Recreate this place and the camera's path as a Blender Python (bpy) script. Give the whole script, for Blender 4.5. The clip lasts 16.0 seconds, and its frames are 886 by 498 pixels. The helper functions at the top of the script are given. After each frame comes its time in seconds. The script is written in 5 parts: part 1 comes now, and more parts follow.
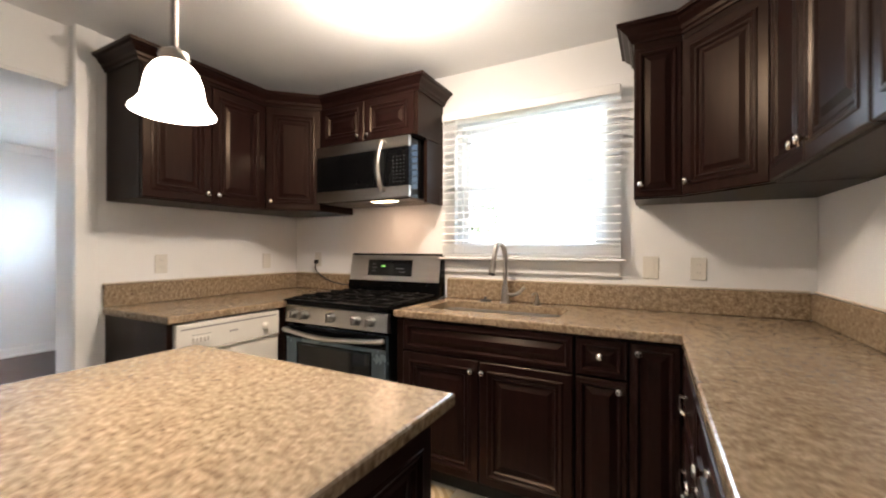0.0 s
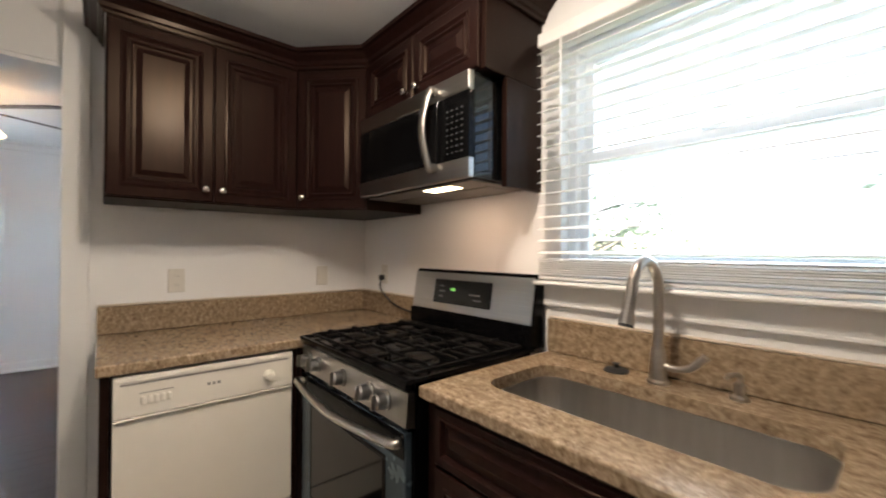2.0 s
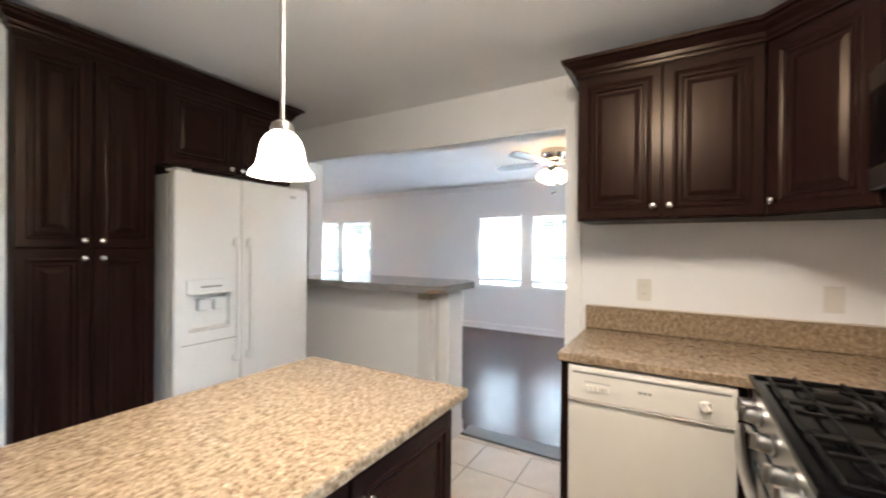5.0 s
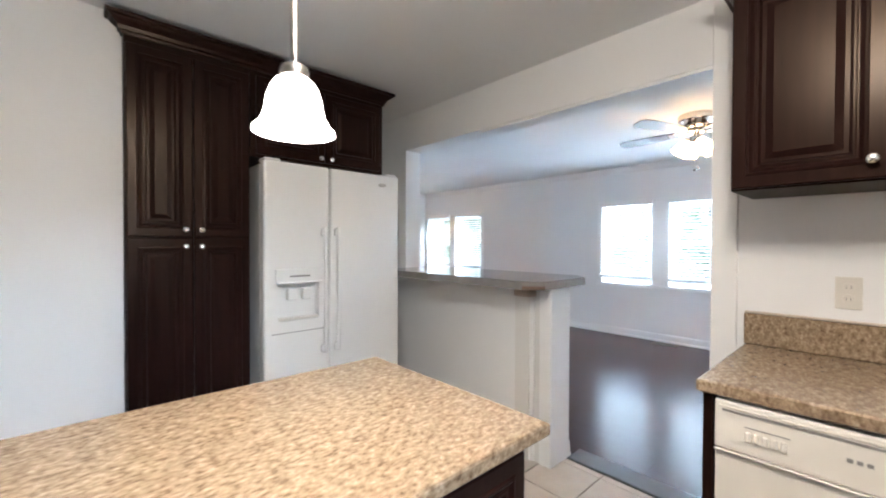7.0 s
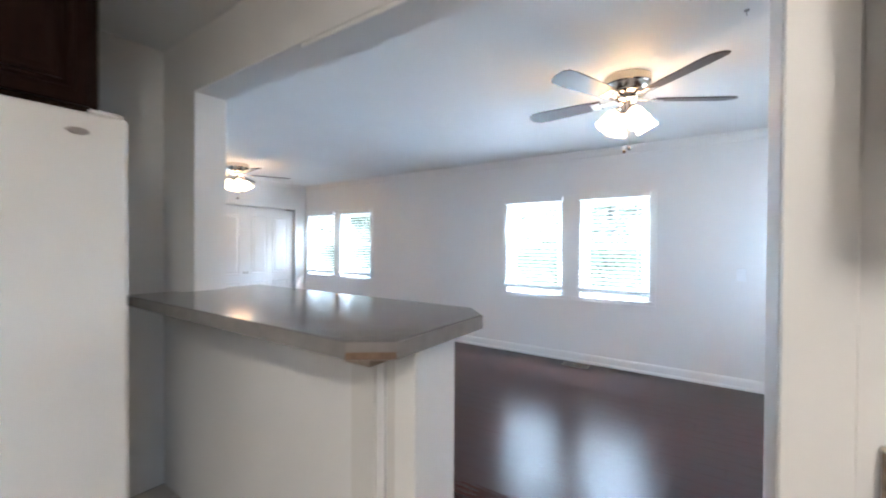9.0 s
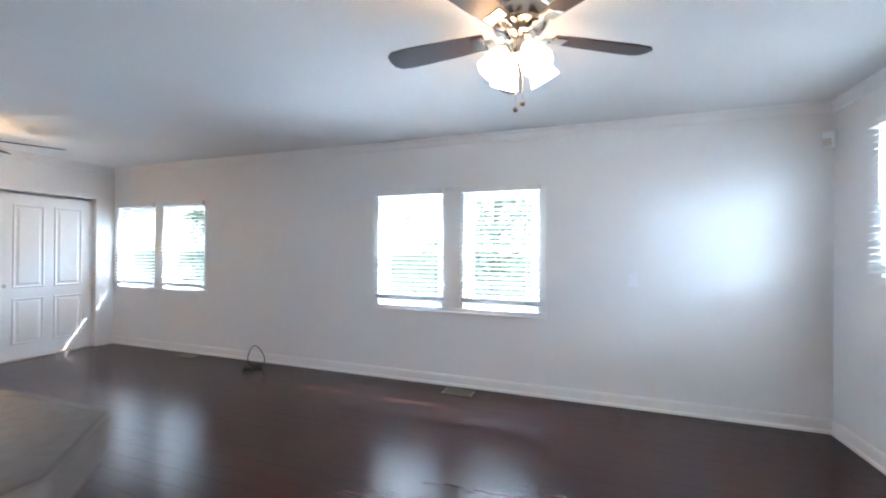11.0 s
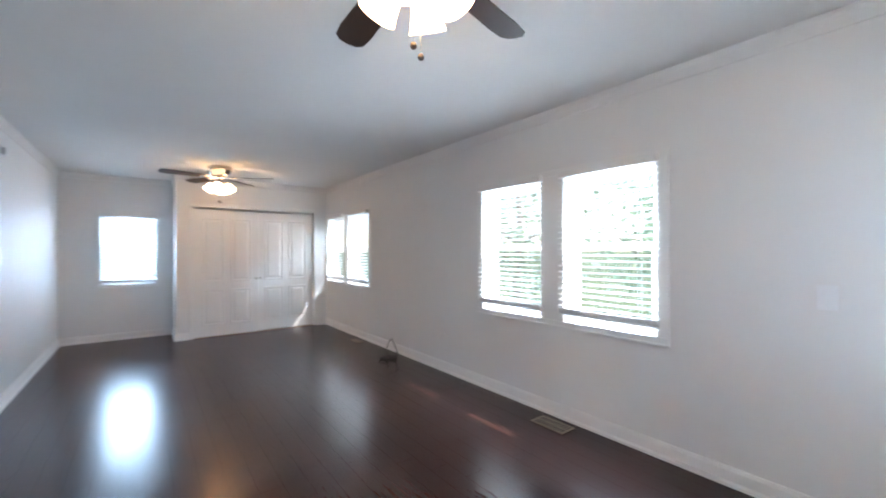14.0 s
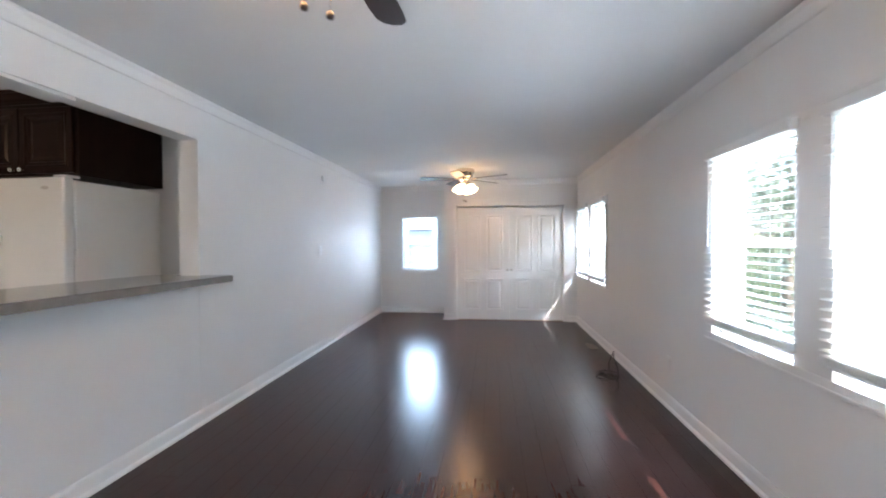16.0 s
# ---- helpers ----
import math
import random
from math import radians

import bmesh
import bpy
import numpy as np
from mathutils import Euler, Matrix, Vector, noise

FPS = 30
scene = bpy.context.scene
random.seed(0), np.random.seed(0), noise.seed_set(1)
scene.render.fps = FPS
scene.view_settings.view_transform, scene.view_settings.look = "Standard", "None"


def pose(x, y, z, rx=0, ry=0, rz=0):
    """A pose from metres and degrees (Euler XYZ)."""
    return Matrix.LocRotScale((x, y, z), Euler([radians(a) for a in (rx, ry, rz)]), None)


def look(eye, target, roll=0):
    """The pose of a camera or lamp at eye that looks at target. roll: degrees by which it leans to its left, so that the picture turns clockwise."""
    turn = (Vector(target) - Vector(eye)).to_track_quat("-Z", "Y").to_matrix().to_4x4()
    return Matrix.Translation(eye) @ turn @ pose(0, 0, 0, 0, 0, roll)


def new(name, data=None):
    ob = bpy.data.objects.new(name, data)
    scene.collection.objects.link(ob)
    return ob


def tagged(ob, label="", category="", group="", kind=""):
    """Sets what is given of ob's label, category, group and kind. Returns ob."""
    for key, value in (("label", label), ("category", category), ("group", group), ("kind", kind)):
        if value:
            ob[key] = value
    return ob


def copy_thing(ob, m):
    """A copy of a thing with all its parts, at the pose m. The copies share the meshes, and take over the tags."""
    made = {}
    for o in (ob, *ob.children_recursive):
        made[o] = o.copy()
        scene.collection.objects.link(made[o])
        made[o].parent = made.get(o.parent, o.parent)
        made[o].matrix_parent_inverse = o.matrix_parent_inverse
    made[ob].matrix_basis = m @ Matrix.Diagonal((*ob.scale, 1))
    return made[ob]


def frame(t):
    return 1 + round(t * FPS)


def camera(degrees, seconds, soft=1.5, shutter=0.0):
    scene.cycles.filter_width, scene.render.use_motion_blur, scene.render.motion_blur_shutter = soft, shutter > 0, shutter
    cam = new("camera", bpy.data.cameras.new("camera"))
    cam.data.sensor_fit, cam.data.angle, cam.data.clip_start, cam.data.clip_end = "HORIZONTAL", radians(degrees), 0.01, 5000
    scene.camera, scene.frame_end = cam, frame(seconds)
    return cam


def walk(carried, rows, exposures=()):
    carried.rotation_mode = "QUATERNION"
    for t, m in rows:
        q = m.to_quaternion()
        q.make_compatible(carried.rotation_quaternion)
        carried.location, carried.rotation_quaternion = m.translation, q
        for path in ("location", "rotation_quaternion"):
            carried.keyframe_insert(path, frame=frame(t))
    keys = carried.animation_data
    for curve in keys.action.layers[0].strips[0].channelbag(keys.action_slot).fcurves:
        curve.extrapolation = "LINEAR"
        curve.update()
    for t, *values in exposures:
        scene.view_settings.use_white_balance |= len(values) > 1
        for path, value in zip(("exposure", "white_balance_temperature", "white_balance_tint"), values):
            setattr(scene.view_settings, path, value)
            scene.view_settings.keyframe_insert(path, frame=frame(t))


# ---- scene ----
cam = camera(96.2, 16.0, soft=2.0, shutter=0.5)
# seconds, x, y, z, yaw, pitch, roll
ROWS = [
    (0.0, -0.035, 0.086, 1.238, 28.00, 0.03, -0.09),
    (0.5, -0.118, 0.387, 1.261, 27.97, 0.11, -0.12),
    (1.0, -0.220, 0.677, 1.277, 30.33, 0.37, -0.04),
    (1.5, -0.283, 0.899, 1.289, 37.01, 0.17, -0.13),
    (2.0, -0.360, 1.145, 1.294, 49.32, 0.43, -0.32),
    (2.5, -0.431, 1.305, 1.309, 60.14, 0.00, -0.34),
    (3.0, -0.486, 1.380, 1.323, 72.54, -0.17, -0.79),
    (3.5, -0.482, 1.437, 1.336, 85.53, -0.32, -0.61),
    (4.0, -0.420, 1.509, 1.348, 98.34, -0.17, -0.72),
    (4.5, -0.352, 1.556, 1.364, 110.06, -0.20, -0.69),
    (5.0, -0.316, 1.576, 1.363, 120.42, -0.17, -0.47),
    (7.5, -0.965, 1.422, 1.312, 138.00, -0.80, -0.17),
    (8.0, -1.300, 1.258, 1.336, 137.57, -0.89, -0.37),
    (8.5, -1.582, 1.080, 1.346, 131.44, -0.73, -0.40),
    (9.0, -1.830, 0.926, 1.350, 124.74, -0.62, -0.32),
    (9.5, -2.122, 0.782, 1.341, 117.23, -0.35, -0.33),
    (10.0, -2.338, 0.700, 1.302, 109.30, 0.30, -0.45),
    (12.5, -3.447, 0.900, 1.334, 113.17, -0.55, 0.35),
    (13.0, -3.567, 1.092, 1.325, 122.03, -0.22, 0.47),
    (13.5, -3.714, 1.319, 1.318, 132.46, -0.02, 0.39),
    (14.0, -3.897, 1.526, 1.312, 143.21, 0.21, 0.21),
    (14.5, -4.109, 1.671, 1.319, 155.34, -0.10, 0.27),
    (15.0, -4.399, 1.709, 1.342, 167.53, -0.22, 0.26),
    (15.5, -4.734, 1.652, 1.357, 177.93, -0.62, 0.42),
    (16.0, -5.074, 1.456, 1.345, 187.01, -0.89, 0.23),
]
walk(cam, [(t, pose(x, y, z, 90 + pitch, roll, yaw)) for t, x, y, z, yaw, pitch, roll in ROWS],
     exposures=[(0, 2.2, 6700, 13), (1.0, 2.15, 6800, 16), (2.0, 1.75, 6550, 11), (2.6, 1.82, 6500, 11), (3.4, 2.25, 6450, 11), (4.0, 2.32, 6350, 11), (5.0, 2.4, 6300, 10), (7.5, 2.36, 5900, 10),
                (8.5, 2.3, 5900, 10), (9.0, 2.2, 5900, 10), (10, 2.12, 5900, 10), (12.5, 1.82, 6400, 12), (14, 1.78, 6500, 13), (16, 1.82, 6600, 14)])
# ---- end of path ----

# ---- world, sun, large lights, exposure ----
world = bpy.data.worlds.new("world")
scene.world = world
world.use_nodes = True
_wn = world.node_tree
_sky = _wn.nodes.new("ShaderNodeTexSky")
_sky.sky_type, _sky.sun_disc = "NISHITA", False
SUN_WAY = Vector((0.52, -0.55, -0.80)).normalized()
_sky.sun_elevation = math.asin(-SUN_WAY.z)
_sky.sun_rotation = math.atan2(-SUN_WAY.x, -SUN_WAY.y)
_bg = next(n for n in _wn.nodes if n.type == "BACKGROUND")
_wn.links.new(_sky.outputs[0], _bg.inputs[0])
_bg.inputs[1].default_value = 0.15

_sl = bpy.data.lights.new("sun", "SUN")
_sl.energy, _sl.angle, _sl.color = 5.0, radians(0.5), (1.0, 0.95, 0.87)
_so = new("sun", _sl)
_so.matrix_world = look((-12, 8, 14), Vector((-12, 8, 14)) + SUN_WAY)


def area_light(name, eye, target, w, h, watts, colour):
    lamp = bpy.data.lights.new(name, "AREA")
    lamp.shape, lamp.size, lamp.size_y, lamp.energy, lamp.color = "RECTANGLE", w, h, watts, colour
    ob = new(name, lamp)
    ob.matrix_world = look(eye, target)
    return ob


def bulb(name, place, watts, colour, radius=0.03):
    lamp = bpy.data.lights.new(name, "POINT")
    lamp.energy, lamp.color, lamp.shadow_soft_size = watts, colour, radius
    ob = new(name, lamp)
    ob.location = place
    return ob


DAY = (0.60, 0.79, 1.0)
area_light("sky_light_kitchen", (-0.77, 5.6, 3.1), (-0.77, 2.5, 1.5), 2.4, 1.4, 130, (0.60, 0.80, 1.0))
area_light("sky_light_north", (-4.65, 3.1, 1.9), (-5.3, 0.4, 1.4), 3.5, 1.6, 60, DAY)
area_light("ground_light_north", (-4.65, 3.4, 0.4), (-5.0, 0.6, 2.3), 3.5, 1.2, 330, (0.72, 0.86, 1.0))
area_light("sky_light_alcove", (-3.7, -6.58, 1.35), (-3.7, 0.0, 1.0), 0.65, 1.0, 35, (0.48, 0.72, 1.0))
area_light("sky_light_west_a", (-8.2, -0.5, 3.7), (-6.3, -0.5, 1.2), 2.6, 1.6, 950, DAY)
area_light("ground_light_west", (-8.4, -0.4, -0.2), (-6.3, -0.4, 1.5), 3.0, 1.6, 220, (0.74, 0.87, 1.0))
area_light("sky_light_west_b", (-8.2, -4.6, 3.4), (-6.3, -4.6, 1.2), 2.2, 1.6, 260, DAY)


# ---- materials ----
def nodes_of(name):
    m = bpy.data.materials.new(name)
    m.use_nodes = True
    t = m.node_tree
    return m, t, t.nodes["Principled BSDF"]


def tex_noise(t, scale, detail=4.0, rough=0.55, stretch=None, source="Object"):
    co = t.nodes.new("ShaderNodeTexCoord")
    n = t.nodes.new("ShaderNodeTexNoise")
    n.inputs["Scale"].default_value = scale
    n.inputs["Detail"].default_value = detail
    n.inputs["Roughness"].default_value = rough
    if stretch:
        mp = t.nodes.new("ShaderNodeMapping")
        mp.inputs["Scale"].default_value = stretch
        t.links.new(co.outputs[source], mp.inputs[0])
        t.links.new(mp.outputs[0], n.inputs["Vector"])
    else:
        t.links.new(co.outputs[source], n.inputs["Vector"])
    return n


def ramp(t, source, stops):
    r = t.nodes.new("ShaderNodeValToRGB")
    e = r.color_ramp.elements
    while len(e) < len(stops):
        e.new(0.5)
    for el, (p, c) in zip(e, stops):
        el.position, el.color = p, (*c, 1)
    t.links.new(source, r.inputs[0])
    return r


def bump(t, bsdf, source, strength, distance=0.01):
    b = t.nodes.new("ShaderNodeBump")
    b.inputs["Strength"].default_value = strength
    b.inputs["Distance"].default_value = distance
    t.links.new(source, b.inputs["Height"])
    t.links.new(b.outputs[0], bsdf.inputs["Normal"])
    return b


def rough_from(t, bsdf, source, low, high):
    mr = t.nodes.new("ShaderNodeMapRange")
    mr.inputs["To Min"].default_value, mr.inputs["To Max"].default_value = low, high
    t.links.new(source, mr.inputs["Value"])
    t.links.new(mr.outputs[0], bsdf.inputs["Roughness"])


def mottled(name, a, b, scale=6.0, rough=(0.4, 0.6), bump_scale=120.0, bump_amount=0.06, metallic=0.0, stretch=None, coat=0.0):
    """A surface of two near tones with cloudy variation and fine relief."""
    m, t, s = nodes_of(name)
    n = tex_noise(t, scale, 5, 0.6, stretch)
    r = ramp(t, n.outputs[0], [(0.3, a), (0.7, b)])
    t.links.new(r.outputs[0], s.inputs["Base Color"])
    rough_from(t, s, n.outputs[0], *rough)
    f = tex_noise(t, bump_scale, 3, 0.6, stretch)
    bump(t, s, f.outputs[0], bump_amount, 0.004)
    s.inputs["Metallic"].default_value = metallic
    if coat:
        s.inputs["Coat Weight"].default_value = coat
        s.inputs["Coat Roughness"].default_value = 0.12
    return m


def emitter(name, colour, strength):
    m, t, s = nodes_of(name)
    s.inputs["Base Color"].default_value = (*colour, 1)
    s.inputs["Emission Color"].default_value = (*colour, 1)
    s.inputs["Emission Strength"].default_value = strength
    s.inputs["Roughness"].default_value = 0.3
    return m


def dull(m, level):
    m.node_tree.nodes["Principled BSDF"].inputs["Specular IOR Level"].default_value = level
    return m


WALL = dull(mottled("wall_paint", (0.77, 0.765, 0.755), (0.80, 0.795, 0.785), 1.4, (0.52, 0.62), 55, 0.10), 0.15)
CEIL = mottled("ceiling_paint", (0.76, 0.76, 0.75), (0.80, 0.80, 0.79), 1.0, (0.75, 0.9), 90, 0.15)
TRIM = mottled("trim_gloss_paint", (0.78, 0.775, 0.76), (0.81, 0.805, 0.79), 3.0, (0.34, 0.42), 200, 0.0)
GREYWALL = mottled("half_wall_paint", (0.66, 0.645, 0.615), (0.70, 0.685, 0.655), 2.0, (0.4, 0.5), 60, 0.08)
VINYL = mottled("white_vinyl", (0.80, 0.81, 0.82), (0.84, 0.85, 0.86), 5.0, (0.3, 0.4), 80, 0.03)
PLATE = mottled("plate_plastic", (0.62, 0.59, 0.53), (0.66, 0.63, 0.57), 8.0, (0.3, 0.4), 80, 0.02)
DARKGAP = mottled("dark_gap", (0.012, 0.011, 0.011), (0.02, 0.018, 0.018), 9.0, (0.5, 0.7), 80, 0.05)
CHROME = mottled("polished_nickel", (0.72, 0.69, 0.65), (0.78, 0.75, 0.71), 20, (0.12, 0.22), 200, 0.01, 1.0)
BRUSHED = mottled("brushed_nickel", (0.46, 0.43, 0.40), (0.54, 0.51, 0.47), 14, (0.25, 0.36), 240, 0.03, 1.0, (1, 1, 12))
STEEL = mottled("stainless_steel", (0.56, 0.55, 0.53), (0.63, 0.62, 0.60), 5, (0.24, 0.34), 160, 0.03, 1.0, (0.3, 1, 30))
HOODSTEEL = mottled("microwave_steel", (0.40, 0.385, 0.36), (0.47, 0.455, 0.43), 5, (0.26, 0.34), 160, 0.03, 1.0, (0.3, 1, 30))
# darker, duller steel for the microwave's underside and filters
UNDERSTEEL = mottled("dark_hood_steel", (0.16, 0.14, 0.125), (0.22, 0.20, 0.18), 8, (0.4, 0.5), 160, 0.05, 0.5)
SINKSTEEL = mottled("satin_sink_steel", (0.46, 0.445, 0.425), (0.55, 0.535, 0.515), 6, (0.26, 0.36), 160, 0.03, 1.0, (6, 6, 0.6))
SATIN = mottled("satin_nickel", (0.50, 0.46, 0.42), (0.57, 0.53, 0.48), 10, (0.16, 0.26), 200, 0.02, 1.0)
DARKSTEEL = mottled("dark_brushed_steel", (0.40, 0.395, 0.385), (0.48, 0.475, 0.465), 6, (0.26, 0.36), 160, 0.03, 1.0, (0.3, 1, 30))
BLACKGLOSS = dull(mottled("black_enamel", (0.0022, 0.0022, 0.0025), (0.004, 0.004, 0.0044), 6, (0.10, 0.2), 90, 0.01), 0.10)
IRON = dull(mottled("cast_iron", (0.0035, 0.0035, 0.0035), (0.0065, 0.0062, 0.006), 20, (0.42, 0.55), 220, 0.2), 0.12)
SMOKED = dull(mottled("smoked_glass", (0.003, 0.0033, 0.0036), (0.005, 0.0054, 0.0058), 4, (0.05, 0.09), 90, 0.0), 0.4)
FILMBLUE = mottled("blue_grey_steel", (0.10, 0.15, 0.19), (0.13, 0.18, 0.22), 3, (0.22, 0.32), 90, 0.02, 0.6)
APPLIANCE = mottled("white_enamel", (0.74, 0.735, 0.71), (0.77, 0.765, 0.74), 2.5, (0.16, 0.26), 300, 0.05)
ALMOND = mottled("offwhite_enamel", (0.70, 0.665, 0.60), (0.73, 0.695, 0.63), 2.5, (0.25, 0.35), 300, 0.04)
MARK = mottled("printed_mark", (0.20, 0.19, 0.18), (0.26, 0.25, 0.24), 30, (0.4, 0.5), 90, 0.01)
LIGHTMARK = mottled("pale_mark", (0.06, 0.064, 0.068), (0.085, 0.09, 0.095), 30, (0.4, 0.5), 90, 0.01)
LAMINATE = mottled("grey_laminate", (0.135, 0.13, 0.13), (0.165, 0.16, 0.16), 60, (0.05, 0.10), 260, 0.05)
LAMEDGE = mottled("laminate_edge", (0.20, 0.19, 0.18), (0.25, 0.235, 0.225), 18, (0.2, 0.3), 200, 0.03)
RAWEDGE = mottled("raw_particleboard", (0.13, 0.08, 0.05), (0.20, 0.13, 0.085), 60, (0.7, 0.85), 160, 0.3)
FANWOOD = mottled("dark_fan_blade", (0.022, 0.010, 0.007), (0.036, 0.016, 0.010), 5, (0.35, 0.48), 60, 0.06, 0, (1, 8, 1))
RUBBER = mottled("black_rubber", (0.012, 0.012, 0.013), (0.02, 0.02, 0.021), 30, (0.5, 0.7), 150, 0.1)
BRASS = mottled("pull_bead", (0.03, 0.016, 0.010), (0.05, 0.026, 0.016), 30, (0.3, 0.4), 90, 0.02)
VENTM = mottled("bronze_register", (0.22, 0.20, 0.16), (0.28, 0.25, 0.20), 20, (0.35, 0.5), 90, 0.05, 0.3)
THRESH = mottled("grey_threshold", (0.06, 0.065, 0.07), (0.09, 0.095, 0.10), 10, (0.3, 0.45), 90, 0.1)
BRACKET = mottled("plain_board", (0.30, 0.24, 0.19), (0.38, 0.31, 0.25), 12, (0.5, 0.6), 60, 0.1)


def wood(name, dark, light, rough, along=(14, 14, 1.2), coat=0.03):
    m, t, s = nodes_of(name)
    n = tex_noise(t, 3.0, 6, 0.62, along)
    big = tex_noise(t, 1.6, 2, 0.5)
    mx = t.nodes.new("ShaderNodeMath")
    mx.operation = "MULTIPLY_ADD"
    mx.inputs[1].default_value = 0.45
    t.links.new(big.outputs[0], mx.inputs[0])
    sc = t.nodes.new("ShaderNodeMath")
    sc.operation = "MULTIPLY"
    sc.inputs[1].default_value = 0.55
    t.links.new(n.outputs[0], sc.inputs[0])
    t.links.new(sc.outputs[0], mx.inputs[2])
    r = ramp(t, mx.outputs[0], [(0.35, dark), (0.65, light)])
    t.links.new(r.outputs[0], s.inputs["Base Color"])
    rough_from(t, s, n.outputs[0], *rough)
    bump(t, s, n.outputs[0], 0.05, 0.003)
    s.inputs["Coat Weight"].default_value = coat
    s.inputs["Coat Roughness"].default_value = 0.22
    s.inputs["Specular IOR Level"].default_value = 0.15
    # orange sheen of the ceiling lamp, put into the reflection colour
    s.inputs["Specular Tint"].default_value = (1.0, 0.77, 0.56, 1)
    return m


ESPRESSO = wood("espresso_wood", (0.0085, 0.0034, 0.0031), (0.0205, 0.0083, 0.0073), (0.25, 0.34))
CABSIDE = wood("espresso_side", (0.007, 0.0028, 0.0022), (0.014, 0.0054, 0.0042), (0.36, 0.48))


def granite(name):
    m, t, s = nodes_of(name)
    a = tex_noise(t, 42, 5, 0.7, (1.0, 1.7, 1.0))
    b = tex_noise(t, 95, 3, 0.6)
    v = t.nodes.new("ShaderNodeTexVoronoi")
    v.inputs["Scale"].default_value = 120
    co = t.nodes.new("ShaderNodeTexCoord")
    t.links.new(co.outputs["Object"], v.inputs["Vector"])
    base = ramp(t, a.outputs[0], [(0.28, (0.120, 0.082, 0.050)), (0.43, (0.270, 0.205, 0.135)), (0.56, (0.385, 0.310, 0.218)), (0.72, (0.520, 0.450, 0.350))])
    spk = ramp(t, b.outputs[0], [(0.32, (0.42, 0.32, 0.24)), (0.5, (0.860, 0.805, 0.755)), (0.7, (1.0, 0.98, 0.95))])
    mx = t.nodes.new("ShaderNodeMix")
    mx.data_type, mx.blend_type = "RGBA", "MULTIPLY"
    mx.inputs[0].default_value = 0.75
    t.links.new(base.outputs[0], mx.inputs[6])
    t.links.new(spk.outputs[0], mx.inputs[7])
    cell = ramp(t, v.outputs["Distance"], [(0.0, (1.1, 1.05, 1.0)), (0.6, (0.870, 0.837, 0.805))])
    mx2 = t.nodes.new("ShaderNodeMix")
    mx2.data_type, mx2.blend_type = "RGBA", "MULTIPLY"
    mx2.inputs[0].default_value = 0.6
    t.links.new(mx.outputs[2], mx2.inputs[6])
    t.links.new(cell.outputs[0], mx2.inputs[7])
    t.links.new(mx2.outputs[2], s.inputs["Base Color"])
    rough_from(t, s, b.outputs[0], 0.16, 0.30)
    return m


GRANITE = granite("granite")


def plank_material(name):
    m, t, s = nodes_of(name)
    info = t.nodes.new("ShaderNodeObjectInfo")
    n = tex_noise(t, 5, 6, 0.6, (9, 0.8, 1))
    add = t.nodes.new("ShaderNodeMath")
    add.operation = "MULTIPLY_ADD"
    add.inputs[1].default_value = 0.16
    t.links.new(info.outputs["Random"], add.inputs[0])
    h = t.nodes.new("ShaderNodeMath")
    h.operation = "MULTIPLY"
    h.inputs[1].default_value = 0.7
    t.links.new(n.outputs[0], h.inputs[0])
    t.links.new(h.outputs[0], add.inputs[2])
    r = ramp(t, add.outputs[0], [(0.3, (0.033, 0.0135, 0.0115)), (0.75, (0.055, 0.0222, 0.0185))])
    t.links.new(r.outputs[0], s.inputs["Base Color"])
    rough_from(t, s, n.outputs[0], 0.19, 0.30)
    s.inputs["Specular IOR Level"].default_value = 0.36
    bump(t, s, n.outputs[0], 0.05, 0.002)
    return m


def tile_material(name):
    m, t, s = nodes_of(name)
    info = t.nodes.new("ShaderNodeObjectInfo")
    n = tex_noise(t, 9, 5, 0.6)
    add = t.nodes.new("ShaderNodeMath")
    add.operation = "MULTIPLY_ADD"
    add.inputs[1].default_value = 0.25
    t.links.new(info.outputs["Random"], add.inputs[0])
    h = t.nodes.new("ShaderNodeMath")
    h.operation = "MULTIPLY"
    h.inputs[1].default_value = 0.75
    t.links.new(n.outputs[0], h.inputs[0])
    t.links.new(h.outputs[0], add.inputs[2])
    r = ramp(t, add.outputs[0], [(0.3, (0.46, 0.41, 0.35)), (0.7, (0.56, 0.51, 0.45))])
    t.links.new(r.outputs[0], s.inputs["Base Color"])
    rough_from(t, s, n.outputs[0], 0.28, 0.42)
    bump(t, s, n.outputs[0], 0.08, 0.003)
    return m


PLANK = plank_material("dark_plank")
TILE = tile_material("floor_tile")
GROUT = mottled("grout", (0.20, 0.17, 0.14), (0.28, 0.24, 0.20), 30, (0.8, 0.9), 120, 0.3)
UNDERFLOOR = mottled("floor_gap", (0.008, 0.005, 0.004), (0.014, 0.009, 0.008), 10, (0.6, 0.8), 60, 0.1)


